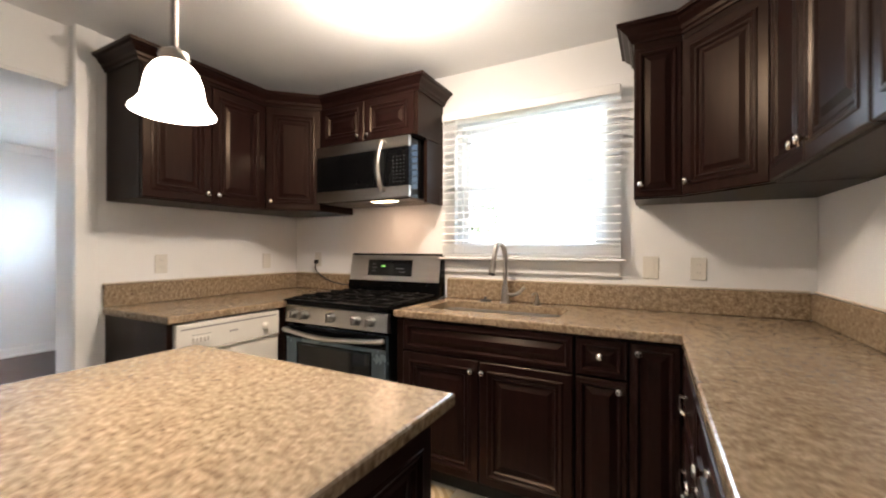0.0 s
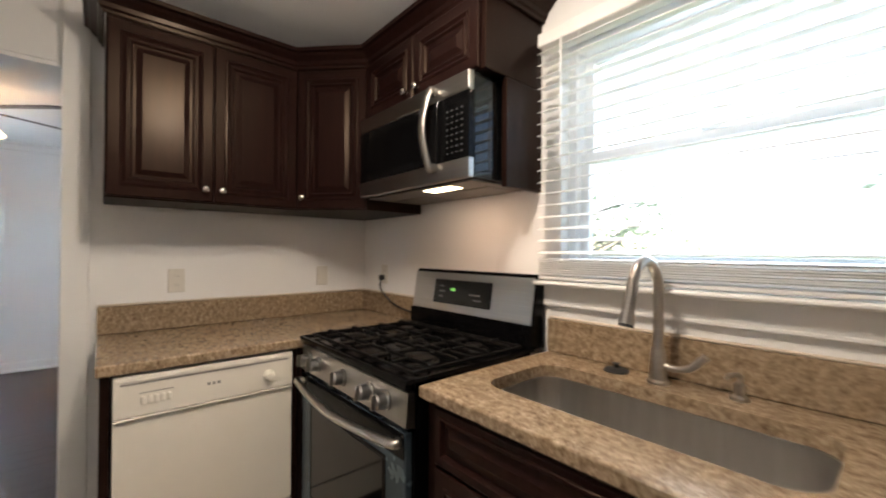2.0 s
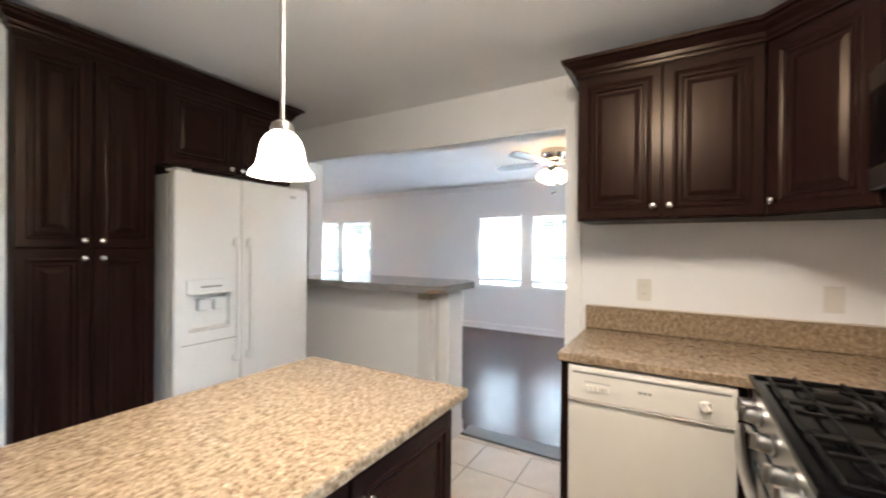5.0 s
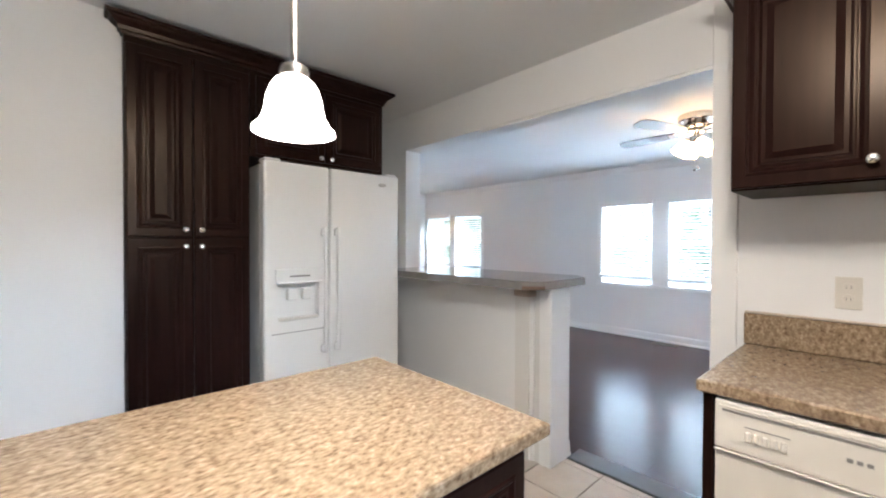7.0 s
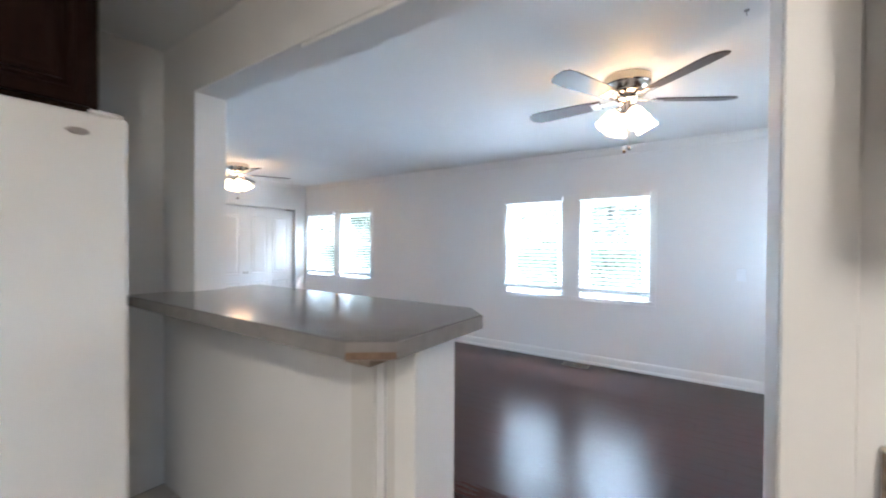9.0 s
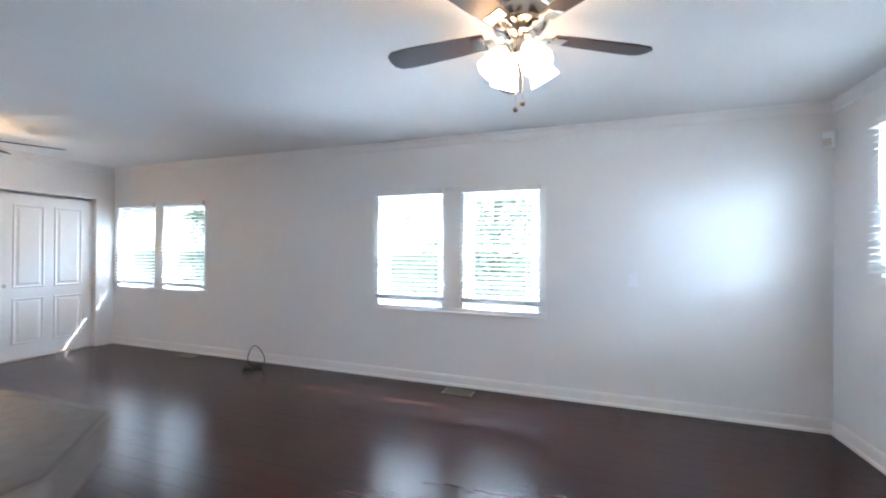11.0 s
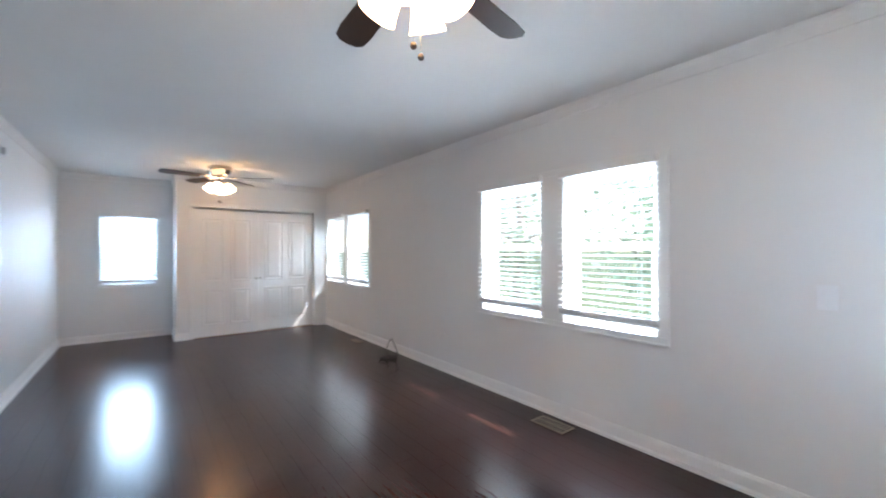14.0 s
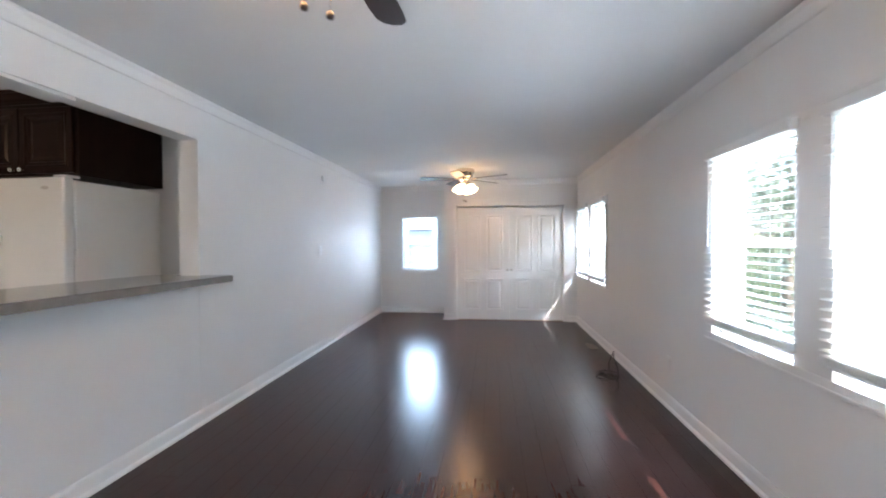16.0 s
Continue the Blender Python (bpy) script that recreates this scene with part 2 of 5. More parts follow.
def glass_material(name):
    m, t, s = nodes_of(name)
    t.nodes.remove(s)
    out = next(n for n in t.nodes if n.type == "OUTPUT_MATERIAL")
    tr = t.nodes.new("ShaderNodeBsdfTransparent")
    gl = t.nodes.new("ShaderNodeBsdfGlossy")
    gl.inputs["Roughness"].default_value = 0.02
    lw = t.nodes.new("ShaderNodeLayerWeight")
    lw.inputs[0].default_value = 0.5
    pw = t.nodes.new("ShaderNodeMath")
    pw.operation = "POWER"
    pw.inputs[1].default_value = 4.0
    t.links.new(lw.outputs["Facing"], pw.inputs[0])
    fr = t.nodes.new("ShaderNodeMath")
    fr.operation = "MULTIPLY_ADD"
    fr.inputs[1].default_value, fr.inputs[2].default_value = 0.5, 0.03
    t.links.new(pw.outputs[0], fr.inputs[0])
    mx = t.nodes.new("ShaderNodeMixShader")
    t.links.new(fr.outputs[0], mx.inputs[0])
    t.links.new(tr.outputs[0], mx.inputs[1])
    t.links.new(gl.outputs[0], mx.inputs[2])
    t.links.new(mx.outputs[0], out.inputs[0])
    return m


GLASS = glass_material("window_glass")
LAMPGLASS = emitter("lit_frosted_glass", (1.0, 0.66, 0.36), 6.0)
PENDANTGLASS = emitter("lit_opal_glass", (1.0, 0.90, 0.78), 4.0)
DOMEGLASS = emitter("lit_dome_glass", (1.0, 0.80, 0.52), 4.0)
CLOCKGREEN = emitter("green_digits", (0.25, 0.9, 0.2), 0.008)
HOODLAMP = emitter("hood_lamp", (1.0, 0.80, 0.52), 3.0)


def slat_material(name):
    m, t, s = nodes_of(name)
    s.inputs["Base Color"].default_value = (0.82, 0.82, 0.80, 1)
    n = tex_noise(t, 14, 3, 0.5, (1, 6, 6))
    r = ramp(t, n.outputs[0], [(0.3, (0.78, 0.78, 0.765)), (0.7, (0.84, 0.84, 0.825))])
    t.links.new(r.outputs[0], s.inputs["Base Color"])
    s.inputs["Roughness"].default_value = 0.4
    return m


SLAT = slat_material("blind_slat")


# ---- mesh helpers ----
def link_mesh(name, bm, material):
    bmesh.ops.recalc_face_normals(bm, faces=bm.faces[:])
    me = bpy.data.meshes.new(name)
    bm.to_mesh(me)
    bm.free()
    for mat in material if isinstance(material, (list, tuple)) else [material]:
        me.materials.append(mat)
    return me


def part(name, bm, material, parent=None, label="", smooth=False, at=None):
    me = link_mesh(name, bm, material)
    if smooth:
        me.shade_smooth()
        me.set_sharp_from_angle(angle=radians(38))
    ob = new(name, me)
    if parent is not None:
        ob.parent = parent
    if at is not None:
        ob.matrix_local = at
    return tagged(ob, label) if label else ob


def thing(name, m, label, category, group="", kind=""):
    ob = new(name)
    ob.empty_display_size = 0.1
    ob.matrix_world = m
    return tagged(ob, label, category, group, kind)


def box(bm, a, b, bevel=0.0, segments=1):
    x0, y0, z0 = (min(p, q) for p, q in zip(a, b))
    x1, y1, z1 = (max(p, q) for p, q in zip(a, b))
    r = bmesh.ops.create_cube(bm, size=1.0)
    vs = r["verts"]
    for v in vs:
        v.co = Vector(((x0 + x1) / 2 + v.co.x * (x1 - x0), (y0 + y1) / 2 + v.co.y * (y1 - y0), (z0 + z1) / 2 + v.co.z * (z1 - z0)))
    if bevel:
        es = list({e for v in vs for e in v.link_edges})
        bmesh.ops.bevel(bm, geom=es, offset=bevel, segments=segments, affect="EDGES", profile=0.5)
    return bm


def boxed(a, b, bevel=0.0, segments=1):
    return box(bmesh.new(), a, b, bevel, segments)


def lathe(profile, steps=24, axis="z", start=None):
    """A turned shape from (radius, height) pairs."""
    bm = start or bmesh.new()
    rings = []
    for r, h in profile:
        ring = []
        for i in range(steps):
            a = 2 * math.pi * i / steps
            ring.append(bm.verts.new((r * math.cos(a), r * math.sin(a), h)))
        rings.append(ring)
    for p, q in zip(rings, rings[1:]):
        for i in range(steps):
            j = (i + 1) % steps
            bm.faces.new((p[i], p[j], q[j], q[i]))
    if profile[0][0] > 1e-4:
        bm.faces.new(rings[0][::-1])
    if profile[-1][0] > 1e-4:
        bm.faces.new(rings[-1])
    bmesh.ops.remove_doubles(bm, verts=bm.verts[:], dist=1e-5)
    if axis != "z":
        rot = Matrix.Rotation(radians(90), 4, "X") if axis == "y" else Matrix.Rotation(radians(90), 4, "Y")
        bmesh.ops.transform(bm, matrix=rot, verts=bm.verts[:])
    return bm


def prism(outline, z0, z1, bevel=0.0, segments=1):
    """An outline in x, y raised from z0 to z1."""
    bm = bmesh.new()
    lo = [bm.verts.new((x, y, z0)) for x, y in outline]
    hi = [bm.verts.new((x, y, z1)) for x, y in outline]
    bm.faces.new(lo[::-1])
    bm.faces.new(hi)
    n = len(outline)
    for i in range(n):
        j = (i + 1) % n
        bm.faces.new((lo[i], lo[j], hi[j], hi[i]))
    bmesh.ops.recalc_face_normals(bm, faces=bm.faces[:])
    if bevel:
        bmesh.ops.bevel(bm, geom=bm.edges[:], offset=bevel, segments=segments, affect="EDGES", profile=0.5)
    return bm


def sweep(path, profile, closed=False):
    """A moulding: profile of (out, up) carried along a plan path with mitred corners; out is to the right of the way."""
    bm = bmesh.new()
    pts = [Vector(p) for p in path]
    n = len(pts)
    rows = []
    for i, p in enumerate(pts):
        a = (p - pts[i - 1]).normalized() if (i or closed) else None
        b = (pts[(i + 1) % n] - p).normalized() if (i < n - 1 or closed) else None
        if a is None:
            a = b
        if b is None:
            b = a
        na, nb = Vector((a.y, -a.x)), Vector((b.y, -b.x))
        m = (na + nb).normalized()
        k = 1.0 / max(0.3, m.dot(na))
        rows.append([bm.verts.new((p.x + m.x * k * o, p.y + m.y * k * o, u)) for o, u in profile])
    count = len(profile)
    for i in range(n if closed else n - 1):
        p, q = rows[i], rows[(i + 1) % n]
        for j in range(count):
            k = (j + 1) % count
            bm.faces.new((p[j], p[k], q[k], q[j]))
    if not closed:
        bm.faces.new(rows[0][::-1])
        bm.faces.new(rows[-1])
    return bm


def tube(points, radius, sides=8, radii=None):
    """A round bar along points."""
    bm = bmesh.new()
    pts = [Vector(p) for p in points]
    rings = []
    s = None
    for i, p in enumerate(pts):
        d = (pts[min(i + 1, len(pts) - 1)] - pts[max(i - 1, 0)]).normalized()
        if s is None:
            s = d.cross(Vector((0, 0, 1)))
            if s.length < 0.05:
                s = d.cross(Vector((1, 0, 0)))
        s = (s - d * s.dot(d)).normalized()
        u = s.cross(d).normalized()
        r = radii[i] if radii else radius
        rings.append([bm.verts.new(p + s * (r * math.cos(2 * math.pi * k / sides)) + u * (r * math.sin(2 * math.pi * k / sides))) for k in range(sides)])
    for a, b in zip(rings, rings[1:]):
        for k in range(sides):
            j = (k + 1) % sides
            bm.faces.new((a[k], a[j], b[j], b[k]))
    bm.faces.new(rings[0][::-1])
    bm.faces.new(rings[-1])
    return bm


def curve_points(ctrl, steps=8):
    """Smooth points through a few control points."""
    p = [Vector(c) for c in ctrl]
    p = [2 * p[0] - p[1]] + p + [2 * p[-1] - p[-2]]
    out = []
    for i in range(1, len(p) - 2):
        for s in range(steps):
            t = s / steps
            a, b, c, d = p[i - 1], p[i], p[i + 1], p[i + 2]
            out.append(0.5 * ((2 * b) + (c - a) * t + (2 * a - 5 * b + 4 * c - d) * t * t + (3 * b - a - 3 * c + d) * t ** 3))
    out.append(p[-2])
    return out


def framed_panel(w, h, profile, thick=0.019):
    """A door or drawer front with nested mouldings: profile of (inset, height); front at -y."""
    bm = bmesh.new()
    rings = []
    for inset, up in [(0, -thick)] + list(profile):
        i = min(inset, 0.47 * min(w, h))
        rings.append([bm.verts.new((x, -thick - up, z)) for x, z in ((i, i), (w - i, i), (w - i, h - i), (i, h - i))])
    bm.faces.new(rings[0][::-1])
    for a, b in zip(rings, rings[1:]):
        for k in range(4):
            j = (k + 1) % 4
            bm.faces.new((a[k], a[j], b[j], b[k]))
    bm.faces.new(rings[-1])
    return bm


RAISED = [(0.0, -0.004), (0.004, 0.0), (0.040, 0.0), (0.043, 0.004), (0.049, 0.005), (0.054, 0.001), (0.060, -0.003), (0.064, -0.003), (0.067, 0.0), (0.072, 0.0), (0.079, -0.009), (0.090, -0.009), (0.110, -0.001)]
SLIM = [(0.0, -0.004), (0.004, 0.0), (0.020, 0.0), (0.023, 0.004), (0.028, 0.004), (0.032, -0.003), (0.036, -0.009), (0.040, -0.009), (0.066, 0.001)]


def wall(name, m, length, height, thick, openings, material, label=""):
    """A wall along local x, its inner face at y = 0 and its back at y = thick, with openings (x0, x1, z0, z1)."""
    bm = bmesh.new()
    xs = sorted({0.0, length, *(v for o in openings for v in o[:2])})
    for x0, x1 in zip(xs, xs[1:]):
        mid = (x0 + x1) / 2
        z = 0.0
        for o in sorted((o for o in openings if o[0] <= mid <= o[1]), key=lambda o: o[2]):
            if o[2] > z:
                box(bm, (x0, 0, z), (x1, thick, o[2]))
            z = o[3]
        if z < height:
            box(bm, (x0, 0, z), (x1, thick, height))
    bmesh.ops.remove_doubles(bm, verts=bm.verts[:], dist=1e-5)
    ob = part(name, bm, material)
    ob.matrix_world = m
    return tagged(ob, label or "painted plaster wall", "wall", kind="structure")


# ---- the shell of both rooms ----
XW, XE = -2.71, 0.62          # kitchen, west and east wall
YN, YS = 2.48, -0.96          # kitchen, north wall and the wall beside the tall cabinet
YB = -1.62                    # back of the refrigerator niche
LW, LE = -6.50, -2.92         # living room, west and east wall
LN, LS = 2.43, -6.10          # living room, north and south wall
KH, LH = 2.41, 2.43
TOP = 2.6

wall("wall_kitchen_north", pose(XW, YN, 0), XE - XW, TOP, 0.16, [(1.49, 2.44, 1.21, 2.10)], WALL, "warm white painted wall above the sink")
wall("wall_kitchen_east", pose(XE, YN + 0.16, 0, 0, 0, -90), 3.6, TOP, 0.12, [], WALL, "warm white painted wall behind the counter")
wall("wall_kitchen_south", pose(XE, YS, 0, 0, 0, 180), XE + 0.849, TOP, 0.66, [], WALL, "white painted wall beside the tall cabinet")
wall("wall_kitchen_niche", pose(-0.849, YB, 0, 0, 0, 180), 1.916, TOP, 0.12, [], WALL, "white painted wall behind the refrigerator")
# the wall between kitchen and living room, with the wide opening over the bar
wall("wall_between_1", pose(-2.765, LS - 0.12, 0, 0, 0, 90), 1.01 - LS + 0.12, TOP, -2.765 - LE, [(-1.245 - LS + 0.12, 1.01 - LS + 0.12, 0.0, 2.113)], WALL, "white painted wall with a wide cased opening")
wall("wall_between_2", pose(XW, 1.01, 0, 0, 0, 90), YN + 0.16 - 1.01, TOP, XW - LE, [], WALL, "white painted wall behind the dishwasher counter")
wall("wall_living_west", pose(LW, LS - 0.12, 0, 0, 0, 90), LN - LS + 0.24, TOP, 0.16,
     [(-1.30 + 6.22, -0.60 + 6.22, 0.76, 1.90), (-0.38 + 6.22, 0.32 + 6.22, 0.76, 1.90), (-5.35 + 6.22, -4.63 + 6.22, 0.80, 1.90), (-4.47 + 6.22, -3.75 + 6.22, 0.80, 1.90)], WALL, "white painted wall with two pairs of windows")
wall("wall_living_north", pose(LW, LN, 0), LE - LW, TOP, 0.16, [(0.53, 1.73, 1.17, 2.08)], WALL, "white painted wall with one window")
wall("wall_living_south", pose(LE, LS, 0, 0, 0, 180), LE - LW, TOP, 0.16, [(0.45, 1.11, 0.83, 1.86)], WALL, "white painted wall of the window alcove")
# closet box
wall("wall_closet_front", pose(-4.25, -5.46, 0, 0, 0, 180), 2.25, TOP, 0.10, [(0.22, 2.02, 0.0, 1.975)], WALL, "white painted closet wall")
wall("wall_closet_side", pose(-4.25, LS, 0, 0, 0, 90), 0.54, TOP, 0.10, [], WALL, "white painted closet side wall")

tagged(part("ceiling_kitchen", boxed((-2.765, YB, KH), (XE, YN, KH + 0.1)), CEIL), "matt off-white kitchen ceiling", "ceiling", kind="structure")
tagged(part("ceiling_living", boxed((LW, LS, LH), (LE, LN, LH + 0.1)), CEIL), "matt white living room ceiling", "ceiling", kind="structure")
floor_kitchen = tagged(part("floor_kitchen", boxed((-2.905, YB, -0.12), (XE, YN, -0.006)), GROUT), "beige ceramic tile floor with grey joints", "floor", kind="structure")
floor_living = tagged(part("floor_living", boxed((LW, LS, -0.12), (-2.905, LN, -0.006)), UNDERFLOOR), "glossy dark brown plank floor", "floor", kind="structure")
# unseen slab; its added north overhang blocks sun from the north windows
tagged(part("sun_blocking_roof", boxed((LW - 0.3, LS - 0.3, TOP), (XE + 0.3, YN + 1.0, TOP + 0.12)), CEIL), "unseen roof slab, drawn out north to keep sun off the windows", "roof", kind="structure")


# ---- trim ----
def trim(name, bm, label, material=None):
    return tagged(part(name, bm, material or TRIM), label, "trim", kind="structure")


BASE_PROFILE = [(-0.004, 0.0), (0.026, 0.0), (0.026, 0.018), (0.016, 0.030), (0.014, 0.085), (0.008, 0.102), (-0.004, 0.106)]
trim("baseboard", sweep([(LE, 0.220), (LE, LS), (-4.25, LS), (-4.25, -5.46), (-4.41, -5.46)], BASE_PROFILE), "white wooden baseboard with shoe moulding")
trim("baseboard_west", sweep([(-6.335, -5.46), (LW, -5.46), (LW, LN), (LE, LN), (LE, 1.10)], BASE_PROFILE), "white wooden baseboard with shoe moulding")
CROWN_ROOM = [(-0.004, LH - 0.088), (0.006, LH - 0.086), (0.010, LH - 0.078), (0.016, LH - 0.030), (0.024, LH - 0.014), (0.026, LH + 0.004), (-0.004, LH + 0.004)]
trim("trim_ceiling", sweep([(LE, 1.10), (LE, LS), (-4.25, LS), (-4.25, -5.46), (LW, -5.46), (LW, LN), (LE, LN), (LE, 1.10)], CROWN_ROOM), "white board moulding under the ceiling", WALL)
trim("trim_lintel", boxed((-2.916, -0.385, 2.093), (-2.767, 1.006, 2.1125), 0.002), "white boarded underside of the wide opening", WALL)
# the cased jamb beside the opening
trim("trim_opening_post", boxed((XW, 1.012, 0), (XW + 0.016, 1.105, KH), 0.003), "cream gloss board beside the opening")
trim("trim_threshold", boxed((-3.045, 0.224, -0.004), (-2.893, 1.01, 0.012), 0.004), "dark grey threshold strip between tile and planks", THRESH)

# half wall under the bar
half = thing("half_wall", pose(0, 0, 0), "cream painted half wall carrying the bar top", "half wall", kind="structure")
part("wall_core", boxed((-2.919, -1.249, 0), (-2.712, 0.10, 1.062)), WALL, half)
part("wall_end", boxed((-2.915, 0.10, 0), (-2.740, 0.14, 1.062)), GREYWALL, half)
part("end_post", boxed((-2.918, 0.142, 0), (-2.712, 0.222, 1.062), 0.003), TRIM, half, "white painted end post")
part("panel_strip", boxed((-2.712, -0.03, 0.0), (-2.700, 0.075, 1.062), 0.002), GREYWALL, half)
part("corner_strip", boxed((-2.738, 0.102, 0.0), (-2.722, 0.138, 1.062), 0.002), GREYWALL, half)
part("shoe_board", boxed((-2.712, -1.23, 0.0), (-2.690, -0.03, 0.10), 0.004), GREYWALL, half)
part("plinth_block", boxed((-2.712, -0.045, 0.0), (-2.652, 0.045, 0.14), 0.008), TRIM, half)
part("bracket", boxed((-2.700, 0.02, 1.005), (-2.62, 0.13, 1.062), 0.004), BRACKET, half, "bare wood block under the bar top")

bar = thing("bar_top", pose(0, 0, 1.062), "grey laminate bar top with clipped corners on the half wall", "bar counter")
BAR = [(-2.50, -1.238), (-2.50, 0.17), (-2.575, 0.270), (-3.03, 0.262), (-3.14, 0.155), (-3.14, -1.315), (LE - 0.003, -1.315), (LE - 0.003, -1.238)]
part("slab", prism(BAR, 0.0, 0.044), LAMEDGE, bar, "pale laminate edge band")
part("surface", prism([(x * 0.997 - 0.0085, y * 0.99 - 0.003) for x, y in BAR], 0.0442, 0.0475), LAMINATE, bar, "glossy grey laminate surface")
rawbar = prism([(-2.4975, 0.1705), (-2.5735, 0.2715), (-2.5755, 0.2700), (-2.4995, 0.1690)], 0.002, 0.020)
part("raw_corner", rawbar, RAWEDGE, bar, "bare particleboard at the clipped corner")
part("kitchen_end", boxed((-2.707, -1.335, 0.002), (-2.50, -1.2385, 0.0455)), LAMINATE, bar)


# ---- windows and blinds ----
def window(name, m, w, h, sill=True, label="white vinyl double-hung window with bright daylight behind", depth=0.16):
    """Local x along the wall, y outwards through it, z up from the opening's foot."""
    win = thing(name, m, label, "window", kind="structure")
    f = 0.035
    fr = bmesh.new()
    for a, b in (((0, 0.05, 0), (f, depth, h)), ((w - f, 0.05, 0), (w, depth, h)), ((f, 0.05, 0), (w - f, depth, f)), ((f, 0.05, h - f), (w - f, depth, h))):
        box(fr, a, b, 0.003)
    part("window_frame", fr, VINYL, win)
    mid = h * 0.50
    for nm, z0, z1, y in (("lower_sash", f, mid + 0.02, 0.075), ("upper_sash", mid - 0.02, h - f, 0.110)):
        s = bmesh.new()
        g = 0.038
        x0, x1 = f, w - f
        for a, b in (((x0, y, z0), (x0 + g, y + 0.03, z1)), ((x1 - g, y, z0), (x1, y + 0.03, z1)), ((x0 + g, y, z0), (x1 - g, y + 0.03, z0 + g)), ((x0 + g, y, z1 - g), (x1 - g, y + 0.03, z1))):
            box(s, a, b, 0.003)
        sash = part(nm, s, VINYL, win)
        pane = part("pane", boxed((x0 + g, y + 0.012, z0 + g), (x1 - g, y + 0.018, z1 - g)), GLASS, sash)
        pane.visible_shadow = False
    part("sash_lock", boxed((w / 2 - 0.03, 0.062, mid + 0.018), (w / 2 + 0.03, 0.082, mid + 0.032), 0.004), VINYL, win)
    return win


def casing(name, m, w, h, mullions=(), side=0.055, foot=0.055, head=0.055):
    """Flat boards round a group of windows; local frame as for window()."""
    c = thing(name, m, "white painted picture-frame window casing", "window casing", kind="structure")
    part("head_board", boxed((-side, -0.016, h), (w + side, -0.002, h + head), 0.003), TRIM, c)
    for x in (-side, w):
        part("side_board", boxed((x, -0.016, 0), (x + side, -0.002, h), 0.003), TRIM, c)
    for x0, x1 in mullions:
        part("mullion_board", boxed((x0, -0.016, 0), (x1, -0.002, h), 0.003), TRIM, c)
    part("foot_board", boxed((-side, -0.016, -foot), (w + side, -0.002, 0), 0.003), TRIM, c)
    part("foot_bead", boxed((-side - 0.004, -0.022, -foot - 0.004), (w + side + 0.004, -0.0165, -foot + 0.014), 0.003), TRIM, c)
    return c


def slat_mesh(w, deep=0.050):
    bm = bmesh.new()
    rows = []
    for k in range(5):
        y = -deep / 2 + deep * k / 4
        zz = 0.0035 * (1 - (2 * k / 4 - 1) ** 2)
        rows.append([[bm.verts.new((x, y, zz + o)) for o in (0.0, 0.0026)] for x in (0, w)])
    for a, b in zip(rows, rows[1:]):
        bm.faces.new((a[0][1], a[1][1], b[1][1], b[0][1]))
        bm.faces.new((a[0][0], b[0][0], b[1][0], a[1][0]))
        bm.faces.new((a[0][0], a[0][1], b[0][1], b[0][0]))
        bm.faces.new((a[1][0], b[1][0], b[1][1], a[1][1]))
    bm.faces.new((rows[0][0][0], rows[0][1][0], rows[0][1][1], rows[0][0][1]))
    bm.faces.new((rows[-1][0][0], rows[-1][0][1], rows[-1][1][1], rows[-1][1][0]))
    return link_mesh("slat", bm, SLAT)


def blind(m, w, h, pitch=0.043, tilt=4.0, stack=4, wand=True, label="white slatted blind hanging open in the window", deep=0.05):
    """Local x along the wall, z up from the bottom rail, y out of the window; the slats hang at y = 0."""
    b = thing("window_blind", m, label, "blind", group="window blinds")
    part("headrail", boxed((0, -0.028, h - 0.052), (w, 0.028, h), 0.004), TRIM, b)
    part("bottom_rail", boxed((0.0, -0.018, 0.0), (w, 0.018, 0.016), 0.004), TRIM, b)
    me = slat_mesh(w, deep)
    z = 0.022
    zs = []
    for k in range(stack):
        zs.append(z)
        z += 0.0075
    z += pitch * 0.4
    while z < h - 0.06:
        zs.append(z)
        z += pitch
    for k, zz in enumerate(zs):
        ob = new("slat", me)
        ob.parent = b
        ob.matrix_local = pose(0, 0, zz, 0 if k < stack else tilt + random.uniform(-2.0, 2.0), random.uniform(-0.12, 0.12), 0)
    for x in (w * 0.16, w * 0.84):
        for y in (-0.026, 0.026):
            part("ladder_cord", tube([(x, y, 0.01), (x, y, h - 0.045)], 0.0012, 5), SLAT, b)
    if wand:
        part("tilt_wand", tube([(w * 0.10, -0.036, h - 0.05), (w * 0.10, -0.038, h * 0.45)], 0.004, 6), SLAT, b)
    return b


def west(y, z, x=LW):
    return pose(x, y, z, 0, 0, 90)


for n, (y0, y1) in enumerate(((-1.30, -0.60), (-0.38, 0.32))):
    window("window_%d" % (n + 1), west(y0, 0.76), y1 - y0, 1.14)
casing("casing_pair", west(-1.30, 0.76), 1.62, 1.14, [(0.70, 0.92)], side=0.075, foot=0.052, head=0.045)
blind(pose(LW + 0.030, -1.325, 0.815, 0, 0, 90), 0.745, 1.104, tilt=3)
blind(pose(LW + 0.030, -0.405, 0.815, 0, 0, 90), 0.745, 1.104, tilt=3)
for n, (y0, y1) in enumerate(((-5.35, -4.63), (-4.47, -3.75))):
    window("window_%d" % (n + 3), west(y0, 0.80), y1 - y0, 1.10)
casing("casing_pair", west(-5.35, 0.80), 1.60, 1.10, [(0.72, 0.88)], side=0.05, foot=0.034, head=0.045)
blind(pose(LW + 0.030, -5.36, 0.832, 0, 0, 90), 0.74, 1.088, tilt=16)
blind(pose(LW + 0.030, -4.48, 0.832, 0, 0, 90), 0.74, 1.088, tilt=16)
